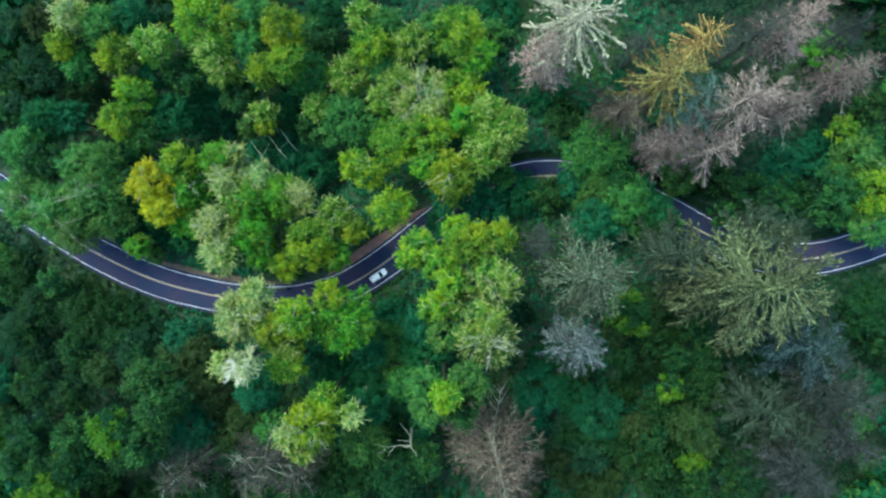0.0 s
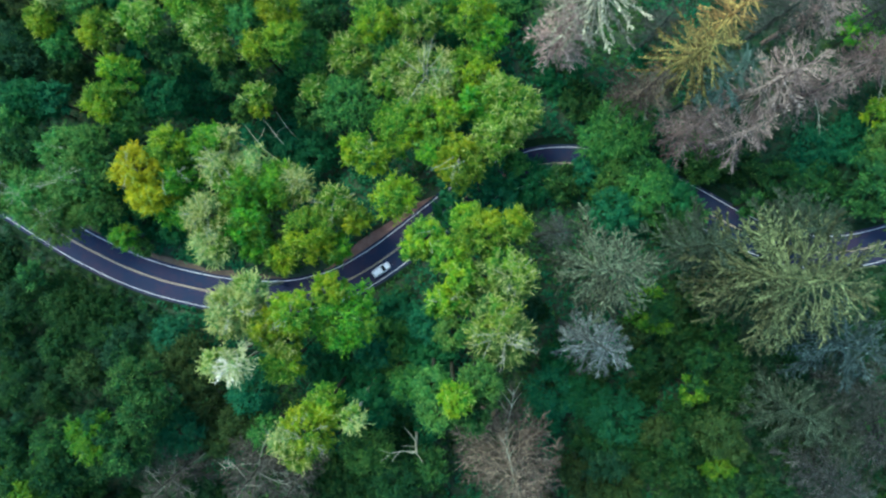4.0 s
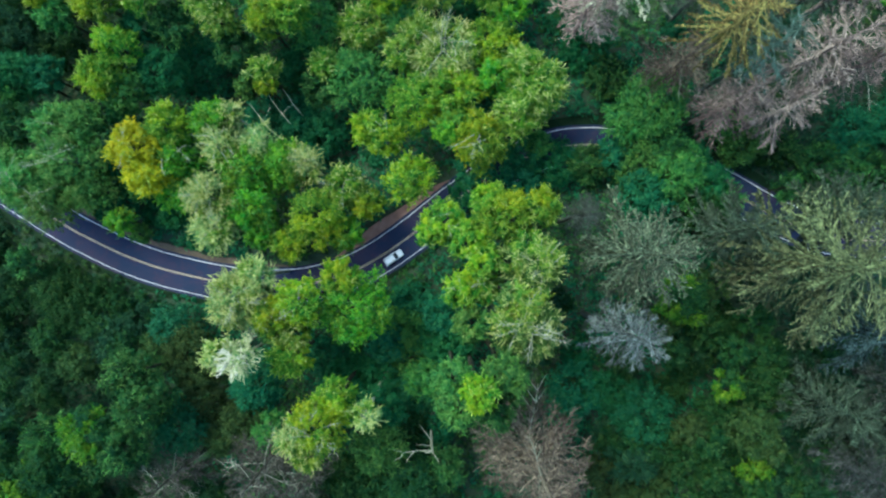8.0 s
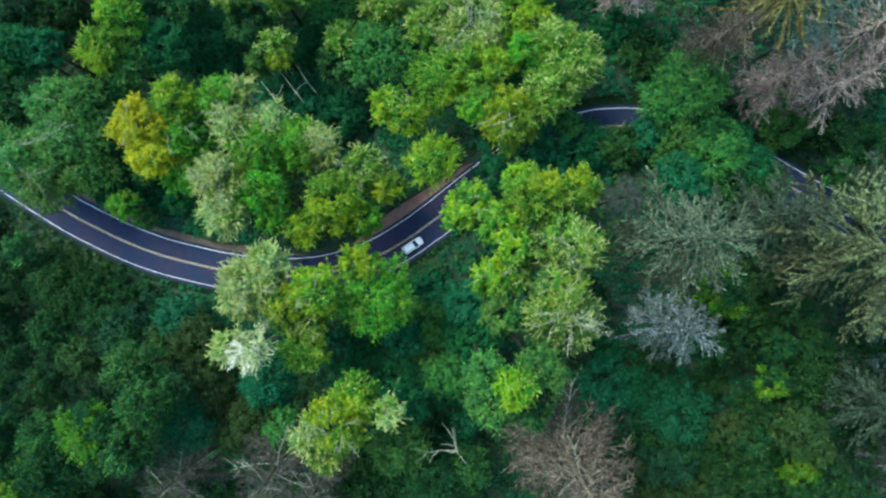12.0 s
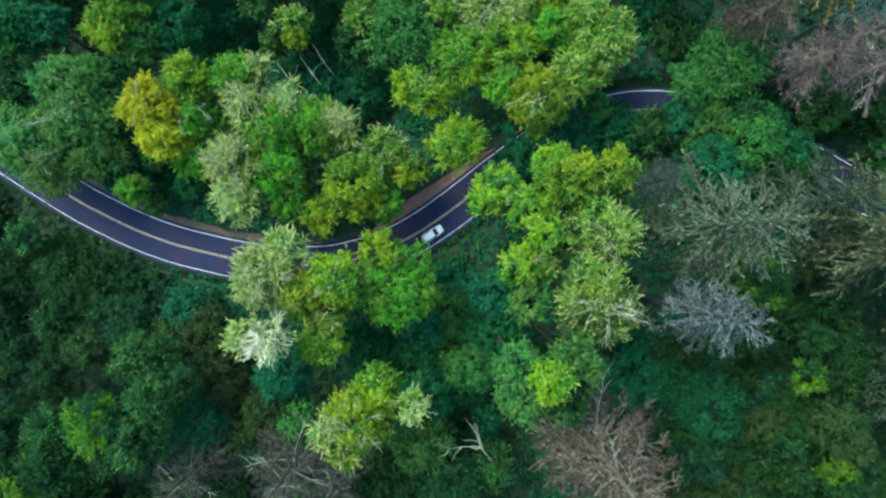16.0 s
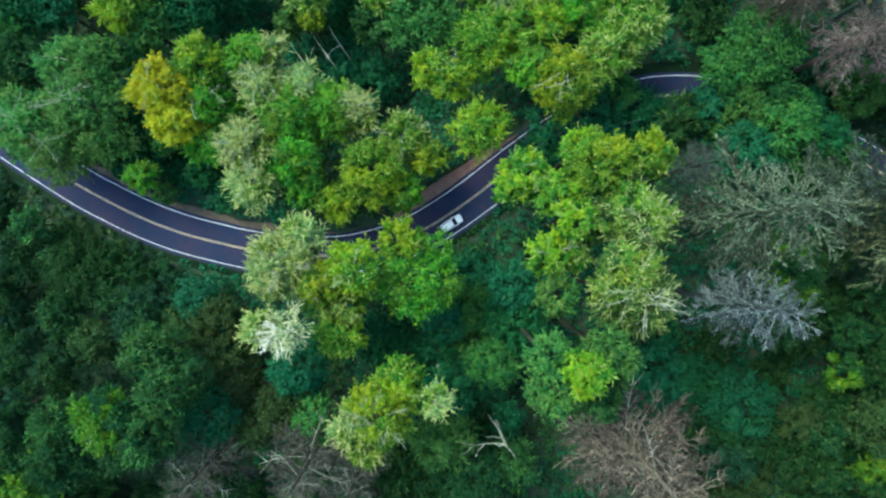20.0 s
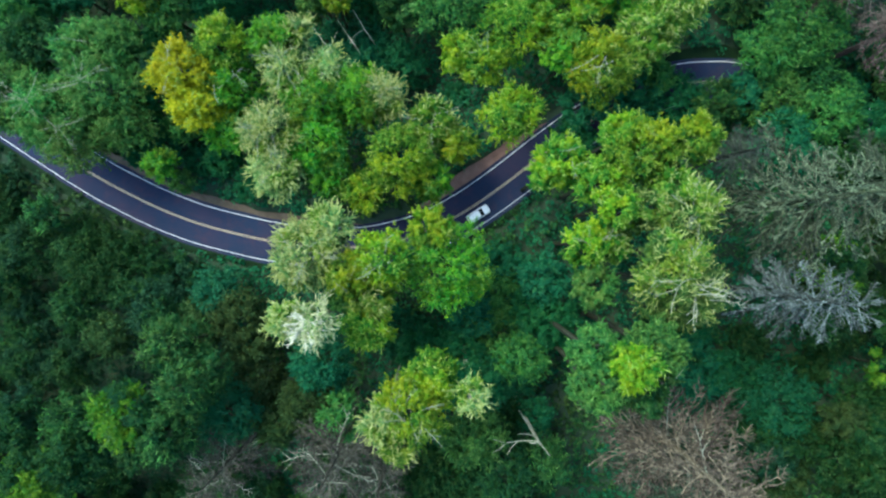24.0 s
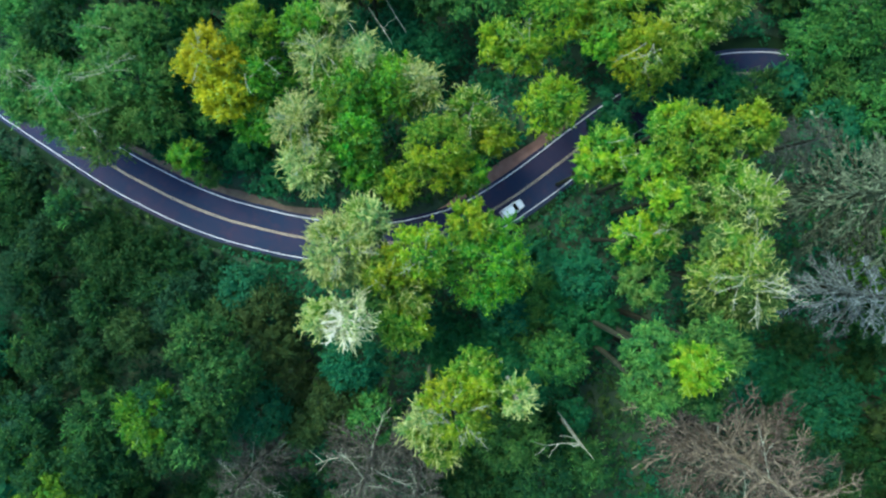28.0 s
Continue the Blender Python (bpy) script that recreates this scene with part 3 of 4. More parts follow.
def bough_faces(rng, style):
    """A bough one metre long along x. rope: a furry stem with few side shoots; antler: furry and forked; twig: bare, forked."""
    u = np.linspace(0, 1, 8)
    z = 0.06 * u - 0.58 * u ** 2 + 0.26 * u ** 4
    y = rng.uniform(0.05, 0.16) * np.sin(u * rng.uniform(2, 4) + rng.uniform(0, 6)) * u
    stem = np.stack([u, y, z], 1)
    thick = {"rope": 0.020, "antler": 0.016, "twig": 0.012}[style]
    t = tube(stem, np.interp(u, [0, 1], [thick, 0.004]), 5)
    quads = [np.stack([t[:-1, :-1], t[:-1, 1:], t[1:, 1:], t[1:, :-1]], 2).reshape(-1, 4, 3)]
    on = lambda at: np.stack([np.interp(at, u, stem[:, i]) for i in range(3)], 1)
    n = {"rope": 3, "antler": 9, "twig": 12}[style]
    at = np.sort(rng.uniform(0.30 if style in ("rope", "antler") else 0.12, 0.96, n))
    root = on(at)
    side = np.where(np.arange(n) % 2, 1, -1)
    ang = side * rng.uniform(0.35, 0.85 if style != "twig" else 1.1, n)
    length = (0.38 * (1 - at) + 0.12) * rng.uniform(0.6, 1.25, n) * {"rope": 0.7, "antler": 1.0, "twig": 0.9}[style]
    d = np.stack([np.cos(ang), np.sin(ang), rng.uniform(-0.30, 0.20, n)], 1)
    tip = root + d * length[:, None]
    if style != "twig":
        quads.append(stick_faces(root, tip, 0.010))
    if style in ("rope", "antler"):
        k = 190 if style == "rope" else 130
        f = rng.uniform(0.06, 1.0, k)
        way = np.array([1.0, 0, 0.05]) + rng.normal(0, 0.50, (k, 3))
        quads.append(needle_faces(rng, on(f) + rng.normal(0, 0.013 if style == "rope" else 0.010, (k, 3)), way, 0.038, 0.012))
        m = 18
        f = rng.uniform(0.05, 1.0, (n, m))
        p = (root[:, None] + (tip - root)[:, None] * f[..., None]).reshape(-1, 3)
        quads.append(needle_faces(rng, p + rng.normal(0, 0.006, p.shape), np.repeat(d, m, 0) + rng.normal(0, 0.5, (n * m, 3)), 0.030, 0.011))
    else:
        # each twig bends upwards to a thin end and carries finer twigs in turn
        elbow = root + d * (length * 0.55)[:, None] + rng.normal(0, 0.012, d.shape)
        tip = elbow + unit(d + np.stack([rng.normal(0, 0.35, n), rng.normal(0, 0.35, n), rng.uniform(0.0, 0.7, n)], 1)) * (length * 0.5)[:, None]
        quads += [stick_faces(root, elbow, 0.0135), stick_faces(elbow, tip, 0.0105)]
        m = 4
        f = rng.uniform(0.15, 1.0, (n, m))[..., None]
        p = np.where(f < 0.55, root[:, None] + (elbow - root)[:, None] * f / 0.55, elbow[:, None] + (tip - elbow)[:, None] * (f - 0.55) / 0.45).reshape(-1, 3)
        q = p + unit(np.repeat(d, m, 0) + rng.normal(0, 0.75, (n * m, 3)) + np.array([0, 0, 0.25])) * rng.uniform(0.05, 0.15, (n * m, 1))
        quads.append(stick_faces(p, q, 0.0070))
        p = on(rng.uniform(0.1, 1.0, 20))
        q = p + unit(np.array([0.8, 0, 0.15]) + rng.normal(0, 0.6, (20, 3))) * rng.uniform(0.05, 0.16, (20, 1))
        quads.append(stick_faces(p, q, 0.0080))
    return np.concatenate(quads)


BOUGHS = {}


def conifer(x, y, top, reach, colour, live):
    rng = np.random.default_rng(int(abs(x * 1310 + y * 9770 + top * 37)))
    word, needles = NEEDLES[colour]
    if colour not in BOUGHS:
        style = "rope" if colour in ("CREAM", "GOLD", "ORANGE") else "antler" if colour in ("OLIVE", "MOSS", "BLUE", "BEIGE", "SILVER", "SAGE", "TEAL") else "twig"
        BOUGHS[colour] = [quads_mesh(style + "_bough", bough_faces(rng, style), needles) for _ in range(6)]
    base = float(land(x, y)[0])
    height = top - base
    tree = new("conifer_tree" if live else "dead_conifer")
    tree.location = (x, y, base - 0.1)
    tagged(tree, ("Tall conifer with drooping " + word + " needled boughs above the forest") if live else ("Tall bare dying conifer with " + word + " twiggy boughs"), "tree",
           "tall conifers")
    lean = rng.normal(0, 0.25, 2)
    girth = 0.10 + 0.008 * height
    put("trunk", grid_mesh("trunk", tube([(0, 0, 0), (*lean * 0.5, height * 0.5), (*lean * 0.2, height * 0.85), (0, 0, height)], [girth * 1.3, girth, girth * 0.5, 0.03], 7),
                           needles), tree)
    style = BOUGHS[colour][0].name.split(".")[0]
    n = int({"rope_bough": 46 + reach * 3.0, "antler_bough": 42 + reach * 3.2, "twig_bough": 40 + reach * 2.8}[style])
    spread = min(height * (0.36 if style == "rope_bough" else 0.55), reach * 2.4)
    for i in range(n):
        f = (i + 0.5) / n
        down = f ** 0.85
        length = reach * (0.28 + 0.74 * down ** 0.75) * rng.uniform(0.70, 1.12) * (1.0 if f < 0.85 else 0.8)
        z = height - 0.2 - spread * down
        turn = i * 2.39996 + rng.normal(0, 0.2)
        pitch = (0.42 - 0.95 * f) + rng.normal(0, 0.12)
        bare = (colour == "UMBER" and i % 6 == 2 or colour in ("BROWN", "MAUVE") and i % 17 == 2)
        b = put("limb", BARE_BOUGHS[i % 4], tree, "thick pale bare limb") if bare else put("bough", BOUGHS[colour][i % 6], tree)
        w = length * rng.uniform(0.75, 1.1)
        b.matrix_basis = Matrix.LocRotScale((0, 0, z), Euler((rng.normal(0, 0.25), -pitch, turn)), (length, w, w * 0.9))
    return tree


# ---- undergrowth: a carpet of leafy tufts over the forest floor, clear of the road ----
def undergrowth():
    rng = np.random.default_rng(77)
    x, y = np.meshgrid(np.arange(-104, 104, 1.35), np.arange(-66, 66, 1.35))
    x, y = x.ravel() + rng.uniform(-0.6, 0.6, x.size), y.ravel() + rng.uniform(-0.6, 0.6, x.size)
    d, _ = road_side(x, y)
    keep = (d > np.where((x > -22) & (x < 0), 5.6, 5.0)) | (d < -4.3)
    x, y, d = x[keep], y[keep], np.abs(d[keep])
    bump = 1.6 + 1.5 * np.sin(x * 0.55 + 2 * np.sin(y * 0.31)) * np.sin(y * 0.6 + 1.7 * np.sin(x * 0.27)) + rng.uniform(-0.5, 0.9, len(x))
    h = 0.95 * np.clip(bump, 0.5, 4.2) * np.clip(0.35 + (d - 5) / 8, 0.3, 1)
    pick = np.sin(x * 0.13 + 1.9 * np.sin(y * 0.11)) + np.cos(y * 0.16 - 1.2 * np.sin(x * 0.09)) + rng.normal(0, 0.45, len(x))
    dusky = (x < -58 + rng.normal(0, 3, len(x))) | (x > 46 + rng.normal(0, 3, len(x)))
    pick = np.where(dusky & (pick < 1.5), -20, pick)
    # BG tufts carry the teal shade tone of the gaps in their colour
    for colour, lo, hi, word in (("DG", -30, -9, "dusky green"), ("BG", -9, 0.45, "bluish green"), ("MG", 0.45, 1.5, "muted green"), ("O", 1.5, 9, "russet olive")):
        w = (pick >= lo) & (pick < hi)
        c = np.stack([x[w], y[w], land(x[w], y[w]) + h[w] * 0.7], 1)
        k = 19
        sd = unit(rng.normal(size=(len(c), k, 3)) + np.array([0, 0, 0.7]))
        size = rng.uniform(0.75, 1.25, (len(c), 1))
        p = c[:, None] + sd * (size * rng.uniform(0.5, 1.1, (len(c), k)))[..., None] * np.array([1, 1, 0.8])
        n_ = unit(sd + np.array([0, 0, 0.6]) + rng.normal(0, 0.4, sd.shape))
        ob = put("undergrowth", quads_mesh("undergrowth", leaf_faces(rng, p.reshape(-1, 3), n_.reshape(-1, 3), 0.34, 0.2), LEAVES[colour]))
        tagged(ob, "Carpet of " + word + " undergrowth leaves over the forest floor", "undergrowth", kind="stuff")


undergrowth()


def far_woods():
    """Treetops of the forest that goes on beyond the clear view, out to the skyline."""
    rng = np.random.default_rng(78)
    a = rng.uniform(0, 2 * np.pi, 4200)
    q = rng.uniform(0, 1, 4200) ** 1.7
    x, y = np.cos(a) * (112 + 520 * q), np.sin(a) * (72 + 540 * q)
    d, _ = road_side(x, y)
    keep = np.abs(d) > 8
    x, y, q = x[keep], y[keep], q[keep]
    c = np.stack([x, y, land(x, y) + rng.uniform(6, 15, len(x))], 1)
    for part_no, (colour, word) in enumerate((("G", "mid green"), ("BG", "bluish green"), ("YG", "yellow-green"))):
        w = np.arange(len(c)) % 3 == part_no
        k = 44
        r = (3.2 + 4 * q[w])[:, None]
        sd = unit(rng.normal(size=(w.sum(), k, 3)) + np.array([0, 0, 0.4]))
        p = c[w][:, None] + sd * (r * rng.uniform(0.6, 1.05, (w.sum(), k)))[..., None] * np.array([1, 1, 1.2])
        n_ = unit(sd + rng.normal(0, 0.3, sd.shape))
        ob = put("far_woods", quads_mesh("far_woods", leaf_faces(rng, p.reshape(-1, 3), n_.reshape(-1, 3), 1.15, 0.75), LEAVES[colour]))
        tagged(ob, "Distant forest canopy of " + word + " treetops", "woods", kind="stuff")


far_woods()

# the deciduous trees and shrubs, from the west edge to the east edge of the wood
broadleaf(-85.2, 44.7, 10, 3.5, "DG")
broadleaf(-78.5, 44.3, 14, 3.4, "O")
broadleaf(-69.7, 43.6, 18, 3.2, "P")
broadleaf(-71.8, 38.8, 17, 2.9, "YG")
broadleaf(-64.8, 42.2, 17, 4.1, "G")
broadleaf(-62.1, 37.1, 18, 3.7, "YG")
broadleaf(-70.4, 35.8, 14, 3.2, "G")
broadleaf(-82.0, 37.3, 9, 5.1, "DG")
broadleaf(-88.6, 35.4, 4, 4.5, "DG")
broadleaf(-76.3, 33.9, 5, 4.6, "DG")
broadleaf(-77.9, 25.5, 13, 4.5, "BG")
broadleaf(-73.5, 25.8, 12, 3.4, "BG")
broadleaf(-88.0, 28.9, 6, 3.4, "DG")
broadleaf(-54.8, 38.7, 17, 3.5, "PG")
broadleaf(-60.3, 44.3, 15, 4.2, "BG")
broadleaf(-59.1, 29.8, 16, 3.5, "YG")
broadleaf(-61.9, 24.7, 16, 3.8, "YG")
broadleaf(-59.6, 23.2, 13, 3.9, "G")
broadleaf(-53.7, 26.4, 12, 4.4, "BG")
broadleaf(-51.4, 34.4, 13, 3.9, "MG")
broadleaf(-57.2, 34.1, 12, 3.2, "BG")
broadleaf(-56.9, 46.6, 8, 3.3, "DG")
broadleaf(-47.6, -26.4, 11, 3.6, "O")
broadleaf(-65.5, 2.4, 5, 2.2, "BG")
broadleaf(-53.4, 2.0, 5, 3.0, "BG")
broadleaf(-48.5, -1.6, 5, 2.8, "BG")
broadleaf(-46.0, 43.1, 19, 4.7, "YG")
broadleaf(-43.4, 37.8, 18, 3.9, "PG")
broadleaf(-41.8, 33.9, 16, 2.9, "PG")
broadleaf(-39.7, 42.7, 18, 3.1, "YG")
broadleaf(-36.2, 39.3, 18, 3.7, "G")
broadleaf(-35.7, 44.4, 18, 3.1, "G")
broadleaf(-30.1, 41.1, 20, 3.8, "Y2")
broadleaf(-29.1, 35.2, 19, 3.5, "YG")
broadleaf(-34.0, 34.1, 17, 3.1, "YG")
broadleaf(-40.1, 30.2, 12, 3.5, "MG")
broadleaf(-49.7, 29.8, 6, 5.4, "BG")
broadleaf(-35.2, 26.3, 12, 2.7, "PG")
broadleaf(-34.6, 23.7, 12, 1.6, "Y2")
broadleaf(-37.2, 25.2, 11, 1.8, "G")
broadleaf(-38.8, 24.3, 9, 2.0, "G")
broadleaf(-31.3, 30.0, 3, 4.6, "BG")
broadleaf(-31.6, 20.0, 4, 4.4, "BG")
broadleaf(-26.5, 17.4, 4, 4.2, "BG")
broadleaf(-80.6, 19.2, 16, 4.2, "G")
broadleaf(-76.6, 16.6, 16, 4.0, "OG")
broadleaf(-69.5, 16.2, 16, 4.2, "SG")
broadleaf(-65.4, 17.2, 15, 3.8, "G")
broadleaf(-61.7, 19.5, 8, 2.6, "BG")
broadleaf(-79.6, 10.1, 17, 4.8, "SG")
broadleaf(-74.1, 7.7, 17, 4.8, "SG")
broadleaf(-66.5, 10.1, 18, 5.3, "SG")
broadleaf(-71.2, 4.4, 15, 4.9, "SG")
broadleaf(-64.4, 6.1, 13, 3.9, "SG")
broadleaf(-54.9, 12.2, 19, 4.1, "Y", 4)
broadleaf(-52.9, 7.8, 18, 3.5, "Y")
broadleaf(-59.2, 13.9, 15, 1.5, "DG")
broadleaf(-49.7, 16.2, 18, 3.5, "YG")
broadleaf(-48.8, 10.8, 17, 4.1, "LG", 3)
broadleaf(-49.1, 5.5, 14, 3.4, "LG")
broadleaf(-42.0, 16.7, 18, 3.3, "LG")
broadleaf(-40.2, 12.8, 18, 3.7, "P")
broadleaf(-38.6, 17.6, 17, 1.8, "P")
broadleaf(-35.7, 13.6, 16, 2.9, "P")
broadleaf(-42.5, 4.4, 19, 3.7, "P")
broadleaf(-41.9, -0.7, 17, 3.5, "P")
broadleaf(-36.7, 8.7, 18, 4.1, "LG")
broadleaf(-36.2, 3.1, 17, 4.1, "LG")
broadleaf(-34.9, -0.5, 14, 3.4, "LG")
broadleaf(-30.9, 9.6, 17, 4.1, "LG")
broadleaf(-27.5, 10.1, 16, 3.1, "P")
broadleaf(-25.0, 1.1, 18, 4.3, "YG")
broadleaf(-30.3, -3.1, 14, 3.0, "YG")
broadleaf(-20.7, 6.5, 15, 3.6, "PG", 4)
broadleaf(-17.4, 3.9, 14, 3.0, "YG")
broadleaf(-20.9, -1.5, 14, 3.2, "LG")
broadleaf(-60.2, 0.7, 11, 2.4, "LG")
broadleaf(-59.3, -1.2, 4, 1.9, "G")
broadleaf(-57.0, 2.5, 3, 3.1, "BG")
broadleaf(-61.8, 4.2, 6, 2.6, "BG")
broadleaf(-58.3, 6.6, 8, 2.8, "G")
broadleaf(-62.0, 9.8, 10, 2.6, "BG")
broadleaf(-45.5, 1.5, 6, 2.4, "BG")
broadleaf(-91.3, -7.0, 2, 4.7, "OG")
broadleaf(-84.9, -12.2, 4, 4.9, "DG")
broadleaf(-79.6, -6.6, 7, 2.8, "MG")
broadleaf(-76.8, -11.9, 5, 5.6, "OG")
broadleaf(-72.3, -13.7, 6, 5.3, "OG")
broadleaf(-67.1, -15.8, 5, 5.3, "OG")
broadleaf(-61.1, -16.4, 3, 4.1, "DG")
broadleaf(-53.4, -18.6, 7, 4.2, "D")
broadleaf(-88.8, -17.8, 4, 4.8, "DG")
broadleaf(-36.5, -11.9, 23, 4.3, "P")
broadleaf(-33.2, -17.6, 14, 2.6, "G")
broadleaf(-33.4, -8.3, 22, 2.7, "P")
broadleaf(-31.2, -14.6, 23, 2.9, "Y2", 3)
broadleaf(-26.8, -12.3, 24, 3.7, "Y2", 4)
broadleaf(-28.1, -17.3, 21, 2.8, "PG")
broadleaf(-28.8, -21.5, 20, 3.2, "YG")
broadleaf(-38.1, -20.1, 25, 2.5, "P")
broadleaf(-34.9, -20.3, 26, 2.5, "W")
broadleaf(-18.6, -13.2, 21, 5.6, "LG")
broadleaf(-20.6, -8.6, 21, 2.9, "Y2")
broadleaf(-16.9, 16.2, 16, 2.9, "Y2")
broadleaf(-13.8, 14.4, 17, 3.1, "Y2", 3)
broadleaf(-9.7, 7.7, 17, 3.9, "Y2")
broadleaf(1.6, 13.3, 21, 4.4, "Y2", 4)
broadleaf(-2.7, 15.7, 18, 3.1, "LG")
broadleaf(-8.9, 20.2, 17, 4.8, "YG")
broadleaf(-2.3, 22.0, 17, 3.9, "YG")
broadleaf(-3.8, 28.7, 17, 5.4, "P")
broadleaf(-8.7, 32.1, 16, 3.5, "PG")
broadleaf(-11.3, 28.7, 15, 2.9, "PG")
broadleaf(3.8, 30.4, 17, 4.1, "YG")
broadleaf(4.0, 24.0, 17, 2.9, "LG")
broadleaf(7.7, 18.5, 19, 4.3, "PG")
broadleaf(10.7, 22.5, 20, 4.8, "PG")
broadleaf(8.0, 25.8, 19, 3.0, "PG")
broadleaf(-19.0, 25.8, 13, 5.1, "G")
broadleaf(-24.7, 27.6, 12, 2.6, "PG")
broadleaf(-25.8, 23.9, 10, 3.3, "MG")
broadleaf(-18.2, 33.5, 14, 3.8, "PG")
broadleaf(-13.4, 38.1, 18, 3.7, "Y2")
broadleaf(-11.9, 35.3, 15, 2.9, "G")
broadleaf(-5.8, 38.8, 18, 3.5, "PG")
broadleaf(-1.7, 41.5, 17, 3.5, "G")
broadleaf(2.9, 40.6, 19, 4.9, "YG")
broadleaf(6.1, 36.6, 17, 3.5, "LG")
broadleaf(-10.7, 43.0, 15, 3.2, "G")
broadleaf(-15.5, 44.9, 14, 3.2, "PG")
broadleaf(-25.5, 43.3, 8, 4.5, "MG")
broadleaf(-24.1, 48.0, 8, 3.7, "D")
broadleaf(9.8, 42.7, 10, 3.5, "G")
broadleaf(11.5, 47.8, 8, 4.5, "BG")
broadleaf(-26.3, 34.2, 12, 4.3, "G")
broadleaf(20.6, 31.3, 6, 4.3, "BG")
broadleaf(24.1, 26.3, 10, 4.0, "MG")
broadleaf(17.2, 37.9, 3, 3.7, "D")
broadleaf(-4.3, 0.1, 24, 3.3, "Y2", 4)
broadleaf(-6.7, -1.7, 23, 2.0, "YG")
broadleaf(4.6, 1.0, 30, 3.9, "YG")
broadleaf(2.3, 3.2, 27, 2.9, "YG")
broadleaf(9.7, 2.2, 30, 2.6, "YG")
broadleaf(8.3, -3.8, 29, 3.0, "PG")
broadleaf(9.5, -6.1, 30, 3.6, "OP")
broadleaf(5.5, -5.8, 28, 2.8, "OP")
broadleaf(-0.4, -2.8, 27, 2.8, "YG")
broadleaf(1.7, -5.8, 28, 2.6, "YG")
broadleaf(-1.2, -10.1, 26, 3.0, "Y2", 4)
broadleaf(7.0, -14.6, 35, 4.6, "OP", 12)
broadleaf(5.6, -10.9, 32, 2.2, "OP")
broadleaf(0.0, -15.4, 24, 2.7, "SG")
broadleaf(1.8, -9.9, 24, 2.3, "PG")
broadleaf(-14.2, -13.7, 4, 3.0, "BG")
broadleaf(-9.9, -14.0, 4, 4.5, "BG")
broadleaf(-10.9, -19.1, 6, 4.5, "G")
broadleaf(-10.5, -23.4, 7, 4.5, "G")
broadleaf(-16.5, -28.0, 7, 5.0, "BG")
broadleaf(-5.5, -20.3, 8, 3.8, "BG")
broadleaf(-26.9, -24.4, -2, 4.9, "D")
broadleaf(15.4, 11.4, 9, 4.8, "BG")
broadleaf(21.2, 11.0, 9, 4.1, "MG")
broadleaf(8.8, 6.4, 9, 4.6, "BG")
broadleaf(-0.2, 5.2, 9, 3.6, "BG")
broadleaf(30.9, 20.9, 17, 5.2, "G")
broadleaf(27.9, 18.1, 13, 4.4, "G")
broadleaf(30.7, 11.7, 12, 5.5, "G")
broadleaf(35.8, 9.9, 13, 4.7, "G")
broadleaf(30.5, 5.4, 12, 5.0, "BG")
broadleaf(38.9, 5.5, 10, 3.9, "MG")
broadleaf(41.9, 2.1, 11, 4.3, "OG")
broadleaf(45.9, 17.2, 10, 3.4, "G")
broadleaf(72.9, 37.2, 16, 3.5, "LG")
broadleaf(76.4, 22.9, 15, 2.7, "Y2")
broadleaf(83.0, 27.5, 12, 3.5, "MG")
broadleaf(78.0, 16.6, 18, 4.5, "SG")
broadleaf(81.2, 11.5, 19, 4.9, "YG")
broadleaf(75.8, 11.7, 17, 4.8, "MG")
broadleaf(74.8, 7.4, 14, 3.6, "MG")
broadleaf(81.4, 4.4, 15, 3.8, "SG")
broadleaf(74.3, 19.1, 9, 5.1, "BG")
broadleaf(68.1, 17.0, 8, 5.1, "BG")
broadleaf(47.3, 14.8, 11, 4.2, "G")
broadleaf(54.5, 6.8, 12, 2.7, "MG")
broadleaf(60.2, 3.8, 12, 3.0, "OG")
broadleaf(55.1, 13.9, 9, 4.0, "MG")
broadleaf(62.3, 11.7, 8, 4.4, "MG")
broadleaf(70.0, 10.9, 9, 4.2, "MG")
broadleaf(36.4, -12.5, 14, 4.2, "YO")
broadleaf(34.6, -16.7, 9, 2.8, "O")
broadleaf(41.0, -14.5, 9, 2.7, "O")
broadleaf(45.5, -18.3, 7, 4.6, "OG")
broadleaf(51.1, -22.0, 12, 3.7, "OG")
broadleaf(41.1, -22.8, 7, 4.4, "DG")
broadleaf(44.3, -27.0, 13, 2.8, "YO")
broadleaf(51.5, -27.4, 12, 4.7, "OG")
broadleaf(41.6, -33.1, 11, 3.5, "OG")
broadleaf(47.6, -34.1, 16, 4.3, "O")
broadleaf(47.7, -41.7, 8, 5.1, "OG")
broadleaf(37.4, -40.1, 14, 4.1, "OG")
broadleaf(56.2, -32.6, 9, 4.2, "DG")
broadleaf(55.6, -43.6, 10, 3.5, "DG")
broadleaf(64.0, -40.0, 11, 3.7, "DG")
broadleaf(47.1, -48.6, 6, 4.2, "OG")
broadleaf(58.5, -46.6, 11, 3.6, "DG")
broadleaf(31.2, -33.5, 10, 5.3, "D")
broadleaf(29.9, -40.6, 10, 5.0, "DG")
broadleaf(27.0, -29.7, 7, 4.0, "D")
broadleaf(32.2, -48.8, 6, 4.8, "O")
broadleaf(0.4, -22.4, 39, 2.5, "Y2")
broadleaf(-2.0, -25.4, 35, 3.2, "G")
broadleaf(-2.9, -21.3, 36, 2.8, "G")
broadleaf(3.9, -21.2, 35, 3.2, "G")
broadleaf(3.0, -25.3, 35, 3.3, "MG")
broadleaf(-22.4, -29.8, 30, 4.0, "Y2", 10)
broadleaf(-19.9, -26.2, 29, 3.1, "YG")
